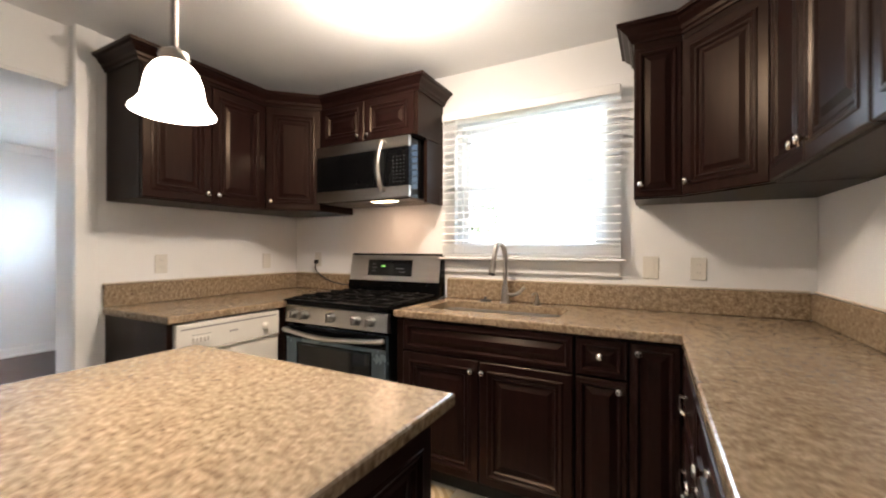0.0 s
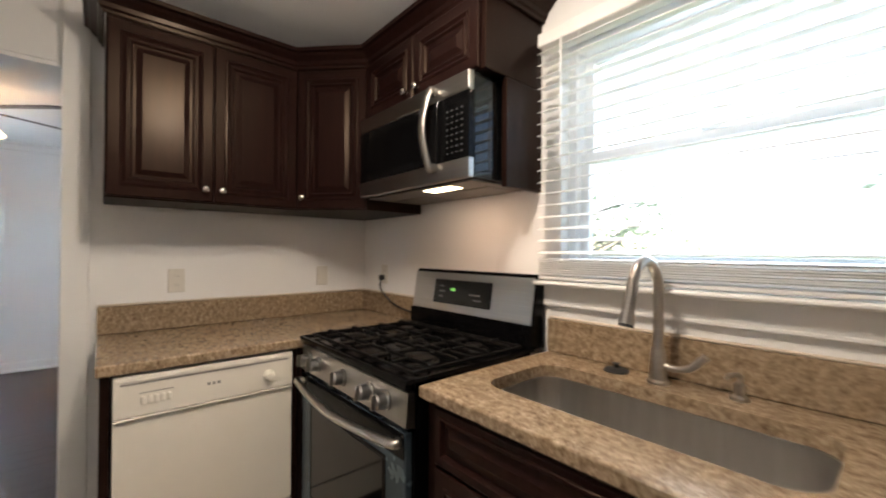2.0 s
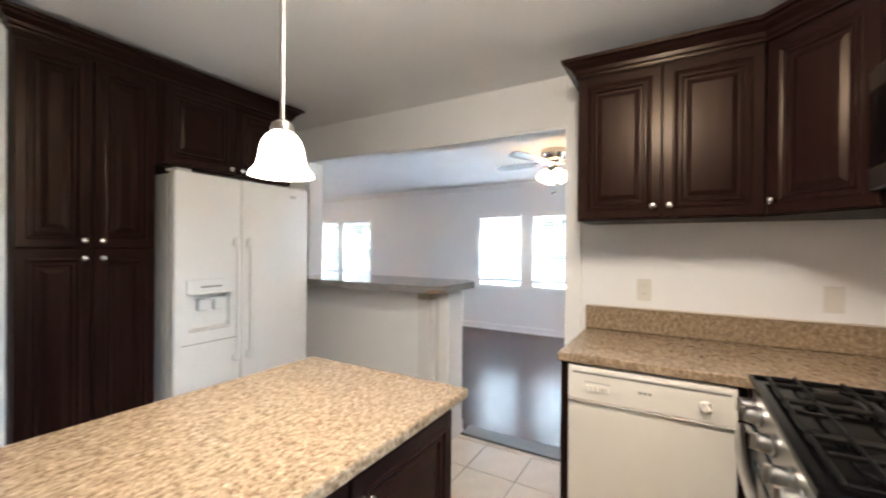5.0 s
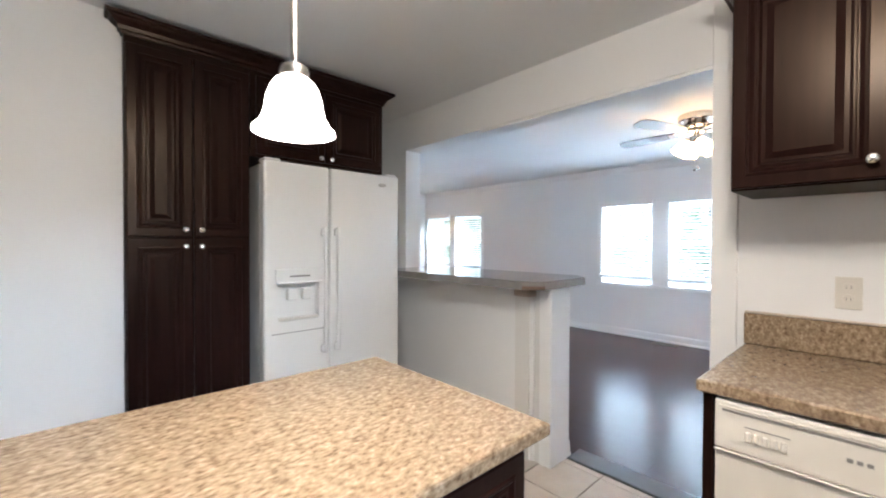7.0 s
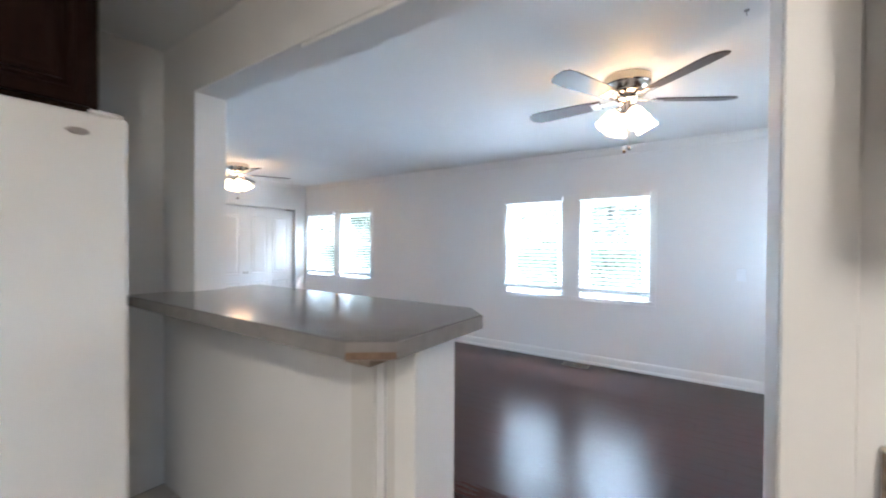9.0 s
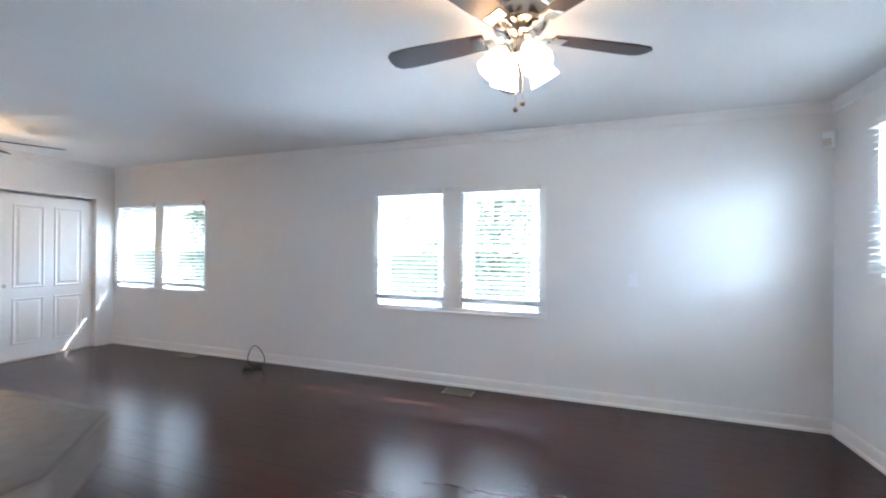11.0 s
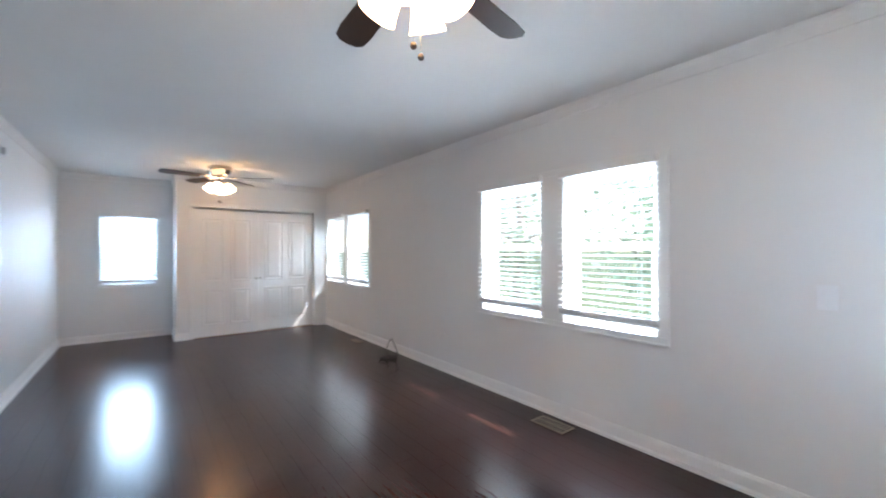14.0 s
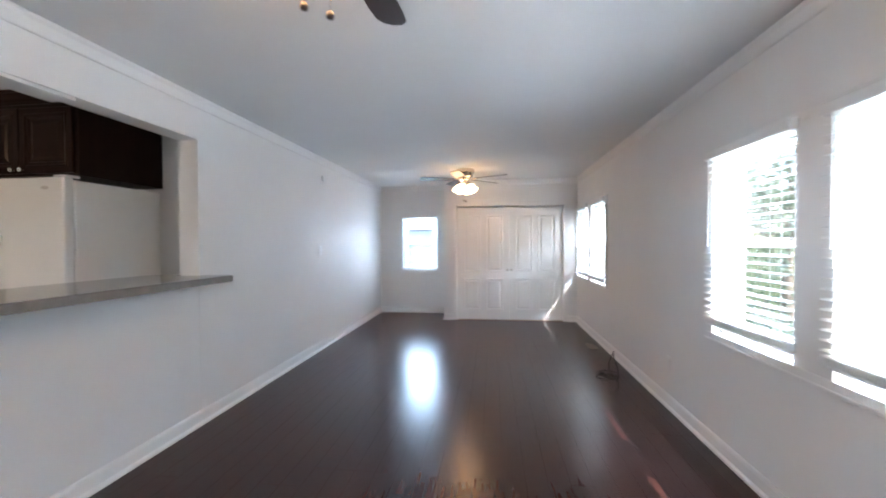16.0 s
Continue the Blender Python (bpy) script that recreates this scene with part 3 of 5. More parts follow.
window("window_5", pose(LE - 0.45, LS, 0.83, 0, 0, 180), 0.66, 1.03)
casing("casing_single", pose(LE - 0.45, LS, 0.83, 0, 0, 180), 0.66, 1.03, side=0.05)
blind(pose(LE - 0.445, LS + 0.030, 0.845, 0, 0, 180), 0.67, 1.02, tilt=8)
window("window_6", pose(LW + 0.53, LN, 1.17), 1.20, 0.91)
casing("casing_single", pose(LW + 0.53, LN, 1.17), 1.20, 0.91)
blind(pose(LW + 0.49, LN - 0.040, 1.195), 1.28, 0.94, tilt=14)
window("window_7", pose(XW + 1.49, YN, 1.21), 0.95, 0.89)
blind(pose(-1.280, YN - 0.045, 1.192), 1.085, 0.938, pitch=0.045, tilt=10, stack=8, label="cream faux wood blind hanging over the sink window")
ks = thing("window_shelf", pose(-1.30, YN, 1.04), "white painted sill and apron under the sink window", "window sill", kind="structure")
part("sill", boxed((0.0, -0.075, 0.130), (1.13, -0.002, 0.148), 0.006), TRIM, ks)
part("apron", boxed((0.012, -0.016, 0.050), (1.10, -0.002, 0.130), 0.003), TRIM, ks)
part("apron_lip", boxed((0.012, -0.022, 0.050), (1.10, -0.0165, 0.062), 0.002), TRIM, ks)


# ---- outdoors ----
GRASS = mottled("lawn", (0.035, 0.06, 0.02), (0.07, 0.10, 0.035), 1.5, (0.8, 0.95), 40, 0.4)
SIDING = mottled("pale_siding", (0.62, 0.63, 0.64), (0.68, 0.69, 0.70), 2.0, (0.5, 0.6), 40, 0.1)
BARK = mottled("bark", (0.14, 0.12, 0.10), (0.22, 0.19, 0.16), 12, (0.8, 0.9), 40, 0.5)
FENCE = mottled("weathered_fence", (0.20, 0.17, 0.14), (0.30, 0.26, 0.22), 6, (0.7, 0.85), 50, 0.3)
tagged(part("ground", boxed((-400, -400, -0.9), (400, 400, -0.6)), GRASS), "lawn around the house", "ground", kind="structure")


def leaf_material():
    m, t, s = nodes_of("leaf")
    g = t.nodes.new("ShaderNodeNewGeometry")
    r = ramp(t, g.outputs["Random Per Island"], [(0.0, (0.075, 0.10, 0.065)), (0.6, (0.095, 0.12, 0.085)), (1.0, (0.12, 0.145, 0.105))])
    t.links.new(r.outputs[0], s.inputs["Base Color"])
    s.inputs["Roughness"].default_value = 0.5
    tl = t.nodes.new("ShaderNodeBsdfTranslucent")
    br = t.nodes.new("ShaderNodeMix")
    br.data_type, br.blend_type = "RGBA", "ADD"
    br.inputs[0].default_value = 1.0
    br.inputs[7].default_value = (0.16, 0.21, 0.14, 1)
    t.links.new(r.outputs[0], br.inputs[6])
    t.links.new(br.outputs[2], tl.inputs[0])
    mx = t.nodes.new("ShaderNodeMixShader")
    mx.inputs[0].default_value = 0.5
    out = next(n for n in t.nodes if n.type == "OUTPUT_MATERIAL")
    t.links.new(s.outputs[0], mx.inputs[1])
    t.links.new(tl.outputs[0], mx.inputs[2])
    t.links.new(mx.outputs[0], out.inputs[0])
    return m


LEAF = leaf_material()


def tree(x, y, height, spread, seed, leaves=2400):
    rng = random.Random(seed)
    tr = thing("tree", pose(x, y, -0.6), "broadleaf tree with an open green crown on the lawn", "tree", group="trees outside")
    trunk = tube(curve_points([(0, 0, 0), (0.05, 0.03, height * 0.3), (-0.04, 0.06, height * 0.6), (0.02, 0, height * 0.85)], 5), 0.1, 9, [0.15 - 0.11 * k / 15 for k in range(16)])
    part("trunk", trunk, BARK, tr, smooth=True)
    limbs = bmesh.new()
    tips = []
    for k in range(9):
        a = rng.uniform(0, 6.28)
        z0 = height * rng.uniform(0.22, 0.62)
        r = spread * rng.uniform(0.55, 1.0)
        p = curve_points([(0, 0, z0), (r * 0.5 * math.cos(a), r * 0.5 * math.sin(a), z0 + 0.35), (r * math.cos(a), r * math.sin(a), z0 + rng.uniform(0.2, 1.2))], 4)
        limb = tube(p, 0.03, 6, [0.05 - 0.04 * i / (len(p) - 1) for i in range(len(p))])
        me = bpy.data.meshes.new("limb")
        limb.to_mesh(me)
        limb.free()
        limbs.from_mesh(me)
        bpy.data.meshes.remove(me)
        tips += [p[-1], p[len(p) // 2]]
    part("limbs", limbs, BARK, tr)
    verts, faces = [], []
    tips.append(Vector((0, 0, height * 0.9)))
    for k in range(leaves):
        c = rng.choice(tips) + Vector((rng.gauss(0, spread * 0.22), rng.gauss(0, spread * 0.22), rng.gauss(0, height * 0.10)))
        s = rng.uniform(0.05, 0.11)
        d = Vector((rng.gauss(0, 1), rng.gauss(0, 1), rng.gauss(0, 0.6))).normalized()
        e = d.cross(Vector((rng.gauss(0, 1), rng.gauss(0, 1), rng.gauss(0, 1)))).normalized()
        i = len(verts)
        verts += [c - d * s, c + e * s * 0.45 + d * s * 0.1, c + d * s, c - e * s * 0.45 + d * s * 0.1]
        faces.append((i, i + 1, i + 2, i + 3))
    me = bpy.data.meshes.new("crown")
    me.from_pydata(verts, [], faces)
    me.materials.append(LEAF)
    crown = new("crown", me)
    crown.parent = tr
    tagged(crown, kind="stuff")
    return tr


for i, (x, y, h, s) in enumerate(((-11.6, -1.2, 4.6, 1.7), (-13.0, 2.2, 5.2, 2.0), (-11.2, -5.2, 4.2, 1.6), (-12.4, -9.4, 4.6, 1.8))):
    tree(x, y, h, s, 40 + i)


def bush_row(x0, y0, x1, y1, seed, count=2600):
    rng = random.Random(seed)
    hedge = thing("hedge", pose(x0, y0, -0.6), "leafy green hedge along the lawn", "hedge", group="hedges outside")
    verts, faces = [], []
    for k in range(count):
        u = rng.random()
        c = Vector(((x1 - x0) * u + rng.gauss(0, 0.28), (y1 - y0) * u + rng.gauss(0, 0.28), abs(rng.gauss(0.5, 0.42)) * (1 + 0.4 * math.sin(u * 19))))
        s = rng.uniform(0.05, 0.10)
        d = Vector((rng.gauss(0, 1), rng.gauss(0, 1), rng.gauss(0, 1))).normalized()
        e = d.cross(Vector((rng.gauss(0, 1), rng.gauss(0, 1), rng.gauss(0, 1)))).normalized()
        i = len(verts)
        verts += [c - d * s, c + e * s * 0.45, c + d * s, c - e * s * 0.45]
        faces.append((i, i + 1, i + 2, i + 3))
    me = bpy.data.meshes.new("foliage")
    me.from_pydata(verts, [], faces)
    me.materials.append(LEAF)
    fol = new("foliage", me)
    fol.parent = hedge
    tagged(fol, kind="stuff")
    stems = bmesh.new()
    for k in range(8):
        u = (k + 0.5) / 8
        box(stems, ((x1 - x0) * u - 0.015, (y1 - y0) * u - 0.015, 0), ((x1 - x0) * u + 0.015, (y1 - y0) * u + 0.015, 0.9))
    part("stems", stems, BARK, hedge)


bush_row(-10.2, -9.0, -10.2, 3.0, 5, 3600)


def neighbour_house(m, w, d, h, label):
    """A plain house with lapped siding, a gable roof and two windows on its front (local -y)."""
    n = thing("neighbour_house", m, label, "house")
    boards = bmesh.new()
    k = 0
    while k * 0.16 < h:
        box(boards, (0, -0.012, k * 0.16), (w, 0.004, k * 0.16 + 0.150))
        k += 1
    part("wall", boxed((0, 0.005, 0), (w, d, h)), SIDING, n)
    tagged(part("siding_boards", boards, SIDING, n), kind="stuff")
    rf = bmesh.new()
    a = [rf.verts.new(p) for p in ((-0.3, -0.4, h), (w + 0.3, -0.4, h), (w + 0.3, d + 0.4, h), (-0.3, d + 0.4, h), (-0.3, d / 2, h + d * 0.3), (w + 0.3, d / 2, h + d * 0.3))]
    for f in ((0, 1, 5, 4), (2, 3, 4, 5), (0, 4, 3), (1, 2, 5), (0, 3, 2, 1)):
        rf.faces.new([a[i] for i in f])
    part("roof", rf, FENCE, n)
    for x in (w * 0.22, w * 0.62):
        wn = part("window", boxed((x - 0.06, -0.030, 1.15), (x + 0.96, -0.013, 2.45), 0.004), TRIM, n)
        part("pane", boxed((x, -0.040, 1.21), (x + 0.90, -0.031, 2.39)), SMOKED, wn)
    return n


neighbour_house(pose(-0.5, -11.5, -0.6, 0, 0, 180), 8.0, 5.0, 3.2, "pale sided neighbouring house beyond the alcove window")
tree(1.6, 9.6, 4.4, 1.8, 61, 1100)
tree(-5.6, 10.4, 4.6, 1.9, 62, 1100)
bush_row(-7.0, 8.0, 3.5, 8.0, 6, 2400)


# ---- kitchen: cabinets ----
def knob_bm():
    bm = lathe([(0.0, 0.0), (0.009, 0.0), (0.007, 0.004), (0.0055, 0.012), (0.010, 0.018), (0.0145, 0.022), (0.0150, 0.027), (0.011, 0.031), (0.0, 0.032)], 16, "y")
    return bm


KNOB = link_mesh("knob", knob_bm(), CHROME)
KNOB.shade_smooth()


def add_knob(parent, x, z, y=-0.019):
    ob = new("knob", KNOB)
    ob.parent = parent
    ob.matrix_local = pose(x, y, z)
    return ob


def add_front(parent, x0, z0, w, h, profile=RAISED, knob=None, name="door"):
    d = part(name, framed_panel(w, h, profile), ESPRESSO, parent, at=pose(x0, -0.001, z0))
    if knob:
        add_knob(d, knob[0] - x0, knob[1] - z0, -0.019)
    return d


def cabinet(name, m, w, d, h, fronts, label, category="cabinet", toe=0.0, group="", side=None, hollow=False):
    """Local x to the right of a viewer, y back into the cabinet, z up. fronts: (kind, x0, z0, w, h, knob)."""
    c = thing(name, m, label, category, group)
    if hollow:
        carcass = bmesh.new()
        for a, b in (((0, 0, toe), (w, 0.018, h)), ((0, 0.018, toe), (0.018, d, h)), ((w - 0.018, 0.018, toe), (w, d, h)), ((0.018, d - 0.012, toe), (w - 0.018, d, h)), ((0.018, 0.018, toe), (w - 0.018, d - 0.012, toe + 0.018))):
            box(carcass, a, b)
        part("body", carcass, side or CABSIDE, c)
    else:
        part("body", boxed((0, 0, toe), (w, d, h), 0.002), side or CABSIDE, c)
    if toe:
        part("toe_kick", boxed((0.0, 0.07, 0.0), (w, 0.09, toe)), DARKGAP, c)
    for kind, x0, z0, fw, fh, knob in fronts:
        small = min(fw, fh) < 0.25
        add_front(c, x0, z0, fw, fh, SLIM if small else RAISED, knob, kind)
    return c


UB, UT = 1.500, 2.215
RB, RT = 1.475, 2.215
# uppers on the west wall
w2 = 0.735
cabinet("wall_cabinet", pose(-2.36, 1.150, UB, 0, 0, 90), w2, 0.348, UT - UB,
        [("door", 0.004, 0.006, 0.361, 0.685, (0.334, 0.058)), ("door", 0.369, 0.006, 0.361, 0.685, (0.398, 0.058))], "dark espresso wall cabinet with two raised-panel doors", group="wall cabinets")
# diagonal corner unit
dl = math.hypot(0.275, 0.265)
ang = math.degrees(math.atan2(0.265, 0.275))
cc = thing("corner_wall_cabinet", pose(-2.36, 1.888, UB, 0, 0, ang), "dark espresso diagonal corner wall cabinet with one door", "cabinet", "wall cabinets")
inv = cc.matrix_world.inverted()
loc = [inv @ Vector((x, y, UB)) for x, y in ((-2.708, 1.888), (-2.36, 1.888), (-2.098, 2.14), (-2.098, 2.478), (-2.708, 2.478))]
part("body", prism([(v.x, v.y) for v in loc], 0.0, UT - UB), CABSIDE, cc)
add_front(cc, 0.012, 0.006, dl - 0.03, 0.685, RAISED, (0.045, 0.058))
# over the microwave
cabinet("wall_cabinet", pose(-2.092, 2.15, 1.938, 0, 0, 0), 0.785, 0.326, UT - 1.938,
        [("door", 0.005, 0.005, 0.377, 0.262, (0.345, 0.035)), ("door", 0.388, 0.005, 0.377, 0.262, (0.425, 0.035))], "low dark espresso wall cabinet above the microwave", group="wall cabinets")
tagged(part("cabinet_side_panel", boxed((-1.330, 2.262, 1.535), (-1.307, 2.476, 1.936), 0.002), CABSIDE), "dark espresso side panel beside the microwave", "cabinet panel")
# uppers to the right of the window and along the east wall
cabinet("wall_cabinet", pose(-0.121, 2.17, RB), 0.198, 0.306, RT - RB, [("door", 0.004, 0.006, 0.190, 0.69, (0.030, 0.062))], "narrow dark espresso wall cabinet beside the sink window", group="wall cabinets")
ce = thing("corner_wall_cabinet", pose(0.080, 2.168, RB, 0, 0, -45), "dark espresso diagonal corner wall cabinet with one door", "cabinet", "wall cabinets")
inv = ce.matrix_world.inverted()
loc = [inv @ Vector((x, y, RB)) for x, y in ((0.080, 2.168), (0.348, 1.900), (0.616, 1.900), (0.616, 2.476), (0.080, 2.476))]
part("body", prism([(v.x, v.y) for v in loc], 0.0, RT - RB), CABSIDE, ce)
add_front(ce, 0.008, 0.006, 0.363, 0.69, RAISED, (0.045, 0.062))
for y1, y0 in ((1.897, 1.137), (1.134, 0.374)):
    cabinet("wall_cabinet", pose(0.348, y1, RB, 0, 0, -90), y1 - y0, 0.268, RT - RB,
            [("door", 0.004, 0.006, 0.374, 0.69, (0.345, 0.062)), ("door", 0.382, 0.006, 0.374, 0.69, (0.415, 0.062))], "dark espresso wall cabinet with two raised-panel doors", group="wall cabinets")

CROWN = [(0.0, 0.0), (0.008, 0.0), (0.010, 0.012), (0.018, 0.018), (0.022, 0.034), (0.045, 0.052), (0.052, 0.062), (0.066, 0.066), (0.068, 0.082), (0.0, 0.082)]
CROWN_Z = 2.205


def crown(path, label, z=CROWN_Z):
    return tagged(part("crown_moulding", sweep(path, [(o, z + u) for o, u in CROWN]), ESPRESSO), label, "moulding")


crown([(-1.302, 2.476), (-1.302, 2.148), (-2.085, 2.148), (-2.358, 1.886), (-2.358, 1.146), (-2.706, 1.146)][::-1], "dark espresso crown moulding on the wall cabinets")
crown([(0.346, 0.37), (0.346, 1.899), (0.078, 2.167), (-0.126, 2.167), (-0.126, 2.476)][::-1], "dark espresso crown moulding on the wall cabinets")

# base cabinets under the sink
FY = 1.868
BT = 0.874
cabinet("base_cabinet", pose(-1.218, FY, 0), 0.881, 0.60, BT,
        [("drawer_front", 0.006, 0.708, 0.869, 0.158, None), ("door", 0.006, 0.115, 0.432, 0.585, (0.404, 0.652)), ("door", 0.443, 0.115, 0.432, 0.585, (0.462, 0.652))], "dark espresso sink base cabinet with two doors", toe=0.10, group="base cabinets", hollow=True)
cabinet("base_cabinet", pose(-0.335, FY, 0), 0.208, 0.60, BT,
        [("drawer_front", 0.004, 0.708, 0.200, 0.158, (0.102, 0.797)), ("door", 0.004, 0.115, 0.200, 0.585, (0.175, 0.662))], "narrow dark espresso base cabinet with drawer and door", toe=0.10, group="base cabinets")
cabinet("base_cabinet", pose(-0.125, FY, 0), 0.205, 0.60, BT,
        [("door", 0.004, 0.115, 0.175, 0.75, (0.036, 0.826))], "dark espresso corner base cabinet with a narrow panel", toe=0.10, group="base cabinets")
tagged(part("cabinet_filler", boxed((-1.262, FY, 0.0), (-1.221, FY + 0.60, BT), 0.002), CABSIDE), "dark espresso filler strip beside the gas range", "cabinet panel")
# along the east wall: a drawer unit and a door unit
for y1, y0, fronts in ((1.830, 1.320, "drawers"), (1.317, 0.810, "doors"), (0.807, 0.420, "doors")):
    w = y1 - y0
    if fronts == "drawers":
        fl = [("drawer_front", 0.006, 0.115 + k * 0.252, w - 0.012, 0.245, None) for k in range(3)]
    else:
        fl = [("drawer_front", 0.006, 0.685, w - 0.012, 0.180, (w / 2, 0.775)), ("door", 0.006, 0.115, w - 0.012, 0.56, (0.05, 0.632))]
    cb = cabinet("base_cabinet", pose(0.084, y1, 0, 0, 0, -90), w, 0.530, BT, fl, "dark espresso base cabinet under the long counter", toe=0.10, group="base cabinets")
    if fronts == "drawers":
        for k in range(3):
            part("bar_pull", tube(curve_points([(w / 2 - 0.08, -0.021, 0.235 + k * 0.252), (w / 2 - 0.07, -0.045, 0.235 + k * 0.252), (w / 2 + 0.07, -0.045, 0.235 + k * 0.252), (w / 2 + 0.08, -0.021, 0.235 + k * 0.252)], 5), 0.006, 8), CHROME, cb, smooth=True)
# around the dishwasher
sur = thing("dishwasher_surround", pose(0, 0, 0), "dark espresso panels around the dishwasher", "cabinet panel")
part("end_panel", boxed((-2.70, 1.143, 0), (-2.09, 1.170, BT), 0.002), CABSIDE, sur)
part("filler_panel", boxed((-2.70, 1.776, 0), (-2.095, 1.80, BT), 0.002), CABSIDE, sur)
part("filler_strip", boxed((-2.115, 1.803, 0), (-2.062, 1.86, BT), 0.002), CABSIDE, sur)

# tall cabinet and the one above the refrigerator
PY = -0.920
TT = 2.317
cabinet("pantry_cabinet", pose(-0.852, PY, 0, 0, 0, 180), 0.557, 0.69, TT,
        [("door", 0.005, 1.348, 0.270, 0.920, (0.241, 1.384)), ("door", 0.281, 1.348, 0.270, 0.920, (0.312, 1.384)),
         ("door", 0.005, 0.115, 0.270, 1.225, (0.241, 1.298)), ("door", 0.281, 0.115, 0.270, 1.225, (0.312, 1.298))], "tall dark espresso pantry cabinet with four doors", toe=0.10)
cabinet("wall_cabinet", pose(-1.412, PY, 1.812, 0, 0, 180), 0.893, 0.69, TT - 1.812,
        [("door", 0.030, 0.018, 0.414, 0.445, (0.410, 0.042)), ("door", 0.450, 0.018, 0.414, 0.445, (0.484, 0.042))], "dark espresso wall cabinet above the refrigerator", group="wall cabinets")
crown([(-0.850, YS + 0.004), (-0.850, PY + 0.001), (-2.307, PY + 0.001), (-2.307, -1.60)], "dark espresso crown moulding on the tall cabinet", TT - 0.014)


# ---- counters ----
def inward(outline, d):
    pts = [Vector(p) for p in outline]
    out = []
    n = len(pts)
    for i, p in enumerate(pts):
        a, b = (p - pts[i - 1]).normalized(), (pts[(i + 1) % n] - p).normalized()
        na, nb = Vector((-a.y, a.x)), Vector((-b.y, b.x))
        m = (na + nb).normalized()
        out.append(p + m * (d / max(0.3, m.dot(na))))
    return out


def slab(outline, z0, z1, hole=None, ch=0.006):
    """A worktop, outline anticlockwise, with eased edges and perhaps a hole."""
    bm = bmesh.new()
    rows = [[bm.verts.new((p.x, p.y, z)) for p in inward(outline, d)] for d, z in ((ch, z0), (0, z0 + ch), (0, z1 - ch), (ch * 0.35, z1 - ch * 0.3), (ch, z1))]
    n = len(outline)
    for a, b in zip(rows, rows[1:]):
        for i in range(n):
            j = (i + 1) % n
            bm.faces.new((a[i], a[j], b[j], b[i]))
    holes = [[bm.verts.new((x, y, z)) for x, y in hole] for z in (z0, z1)] if hole else None
    for k, row in enumerate((rows[0], rows[-1])):
        if hole:
            es = []
            for ring in (row, holes[k]):
                for i in range(len(ring)):
                    e = bm.edges.get((ring[i], ring[(i + 1) % len(ring)])) or bm.edges.new((ring[i], ring[(i + 1) % len(ring)]))
                    es.append(e)
            bmesh.ops.triangle_fill(bm, use_beauty=True, use_dissolve=False, edges=es)
        else:
            bm.faces.new(row)
    if hole:
        m = len(hole)
        for i in range(m):
            j = (i + 1) % m
            bm.faces.new((holes[0][i], holes[0][j], holes[1][j], holes[1][i]))
    return bm


def round_rect(x0, y0, x1, y1, r, steps=6):
    pts = []
    for cx, cy, a0 in ((x1 - r, y0 + r, -90), (x1 - r, y1 - r, 0), (x0 + r, y1 - r, 90), (x0 + r, y0 + r, 180)):
        for k in range(steps + 1):
            a = radians(a0 + 90 * k / steps)
            pts.append((cx + r * math.cos(a), cy + r * math.sin(a)))
    return pts


CT0, CT1 = 0.876, 0.915
SINK = (-1.165, 1.985, -0.435, 2.315)
tagged(part("countertop", slab([(-1.264, 1.836), (0.057, 1.836), (0.057, 0.40), (0.616, 0.40), (0.616, 2.476), (-1.268, 2.476)], CT0, CT1, round_rect(*SINK, 0.07)[::-1]), GRANITE), "polished beige speckled granite countertop around the sink", "countertop")
tagged(part("countertop", slab([(-2.706, 1.132), (-2.062, 1.132), (-2.062, 2.476), (-2.706, 2.476)], CT0, CT1), GRANITE), "polished beige speckled granite countertop over the dishwasher", "countertop")
CAULK = mottled("cream_caulk", (0.58, 0.50, 0.40), (0.66, 0.58, 0.47), 30, (0.5, 0.6), 160, 0.1)
for a, b in (((-1.264, 2.454, 0.9165), (0.592, 2.476, 1.040)), ((0.594, 0.40, 0.9165), (0.616, 2.476, 1.040)), ((-2.706, 1.132, 0.9165), (-2.684, 2.452, 1.040)), ((-2.706, 2.454, 0.9165), (-2.062, 2.476, 1.040))):
    splash = thing("backsplash", pose(a[0], a[1], a[2]), "low beige granite backsplash with a cream caulk line", "backsplash", "granite backsplashes")
    size = Vector(b) - Vector(a)
    part("slab", boxed((0, 0, 0), size, 0.003), GRANITE, splash)
    along = size.x > size.y
    bead = (0.0, size.y - 0.012, size.z + 0.0005) if along else ((size.x - 0.012 if a[0] > 0 else 0.0), 0.0, size.z + 0.0005)
    end = (size.x, size.y, size.z + 0.009) if along else (bead[0] + 0.012, size.y, size.z + 0.009)
    part("caulk_bead", boxed(bead, end, 0.003), CAULK, splash, "cream caulk line along the wall")

IT0 = 0.846
island = thing("kitchen_island", pose(-1.0, 0.582, 0), "dark espresso kitchen island under the pendant lamp", "island")
part("body", boxed((-0.485, -0.335, 0.10), (0.485, 0.335, IT0 - 0.002), 0.003), CABSIDE, island)
part("toe_kick", boxed((-0.44, -0.29, 0.0), (0.44, 0.29, 0.10)), DARKGAP, island)
for k in range(2):
    d = part("door", framed_panel(0.47, 0.70, RAISED), ESPRESSO, island, at=pose(0.480 - k * 0.482, 0.337, 0.125, 0, 0, 180))
    add_knob(d, 0.435 if k == 0 else 0.035, 0.64, -0.019)
part("side_panel", framed_panel(0.65, 0.70, RAISED, 0.012), ESPRESSO, island, at=pose(0.487, -0.325, 0.125, 0, 0, 90))
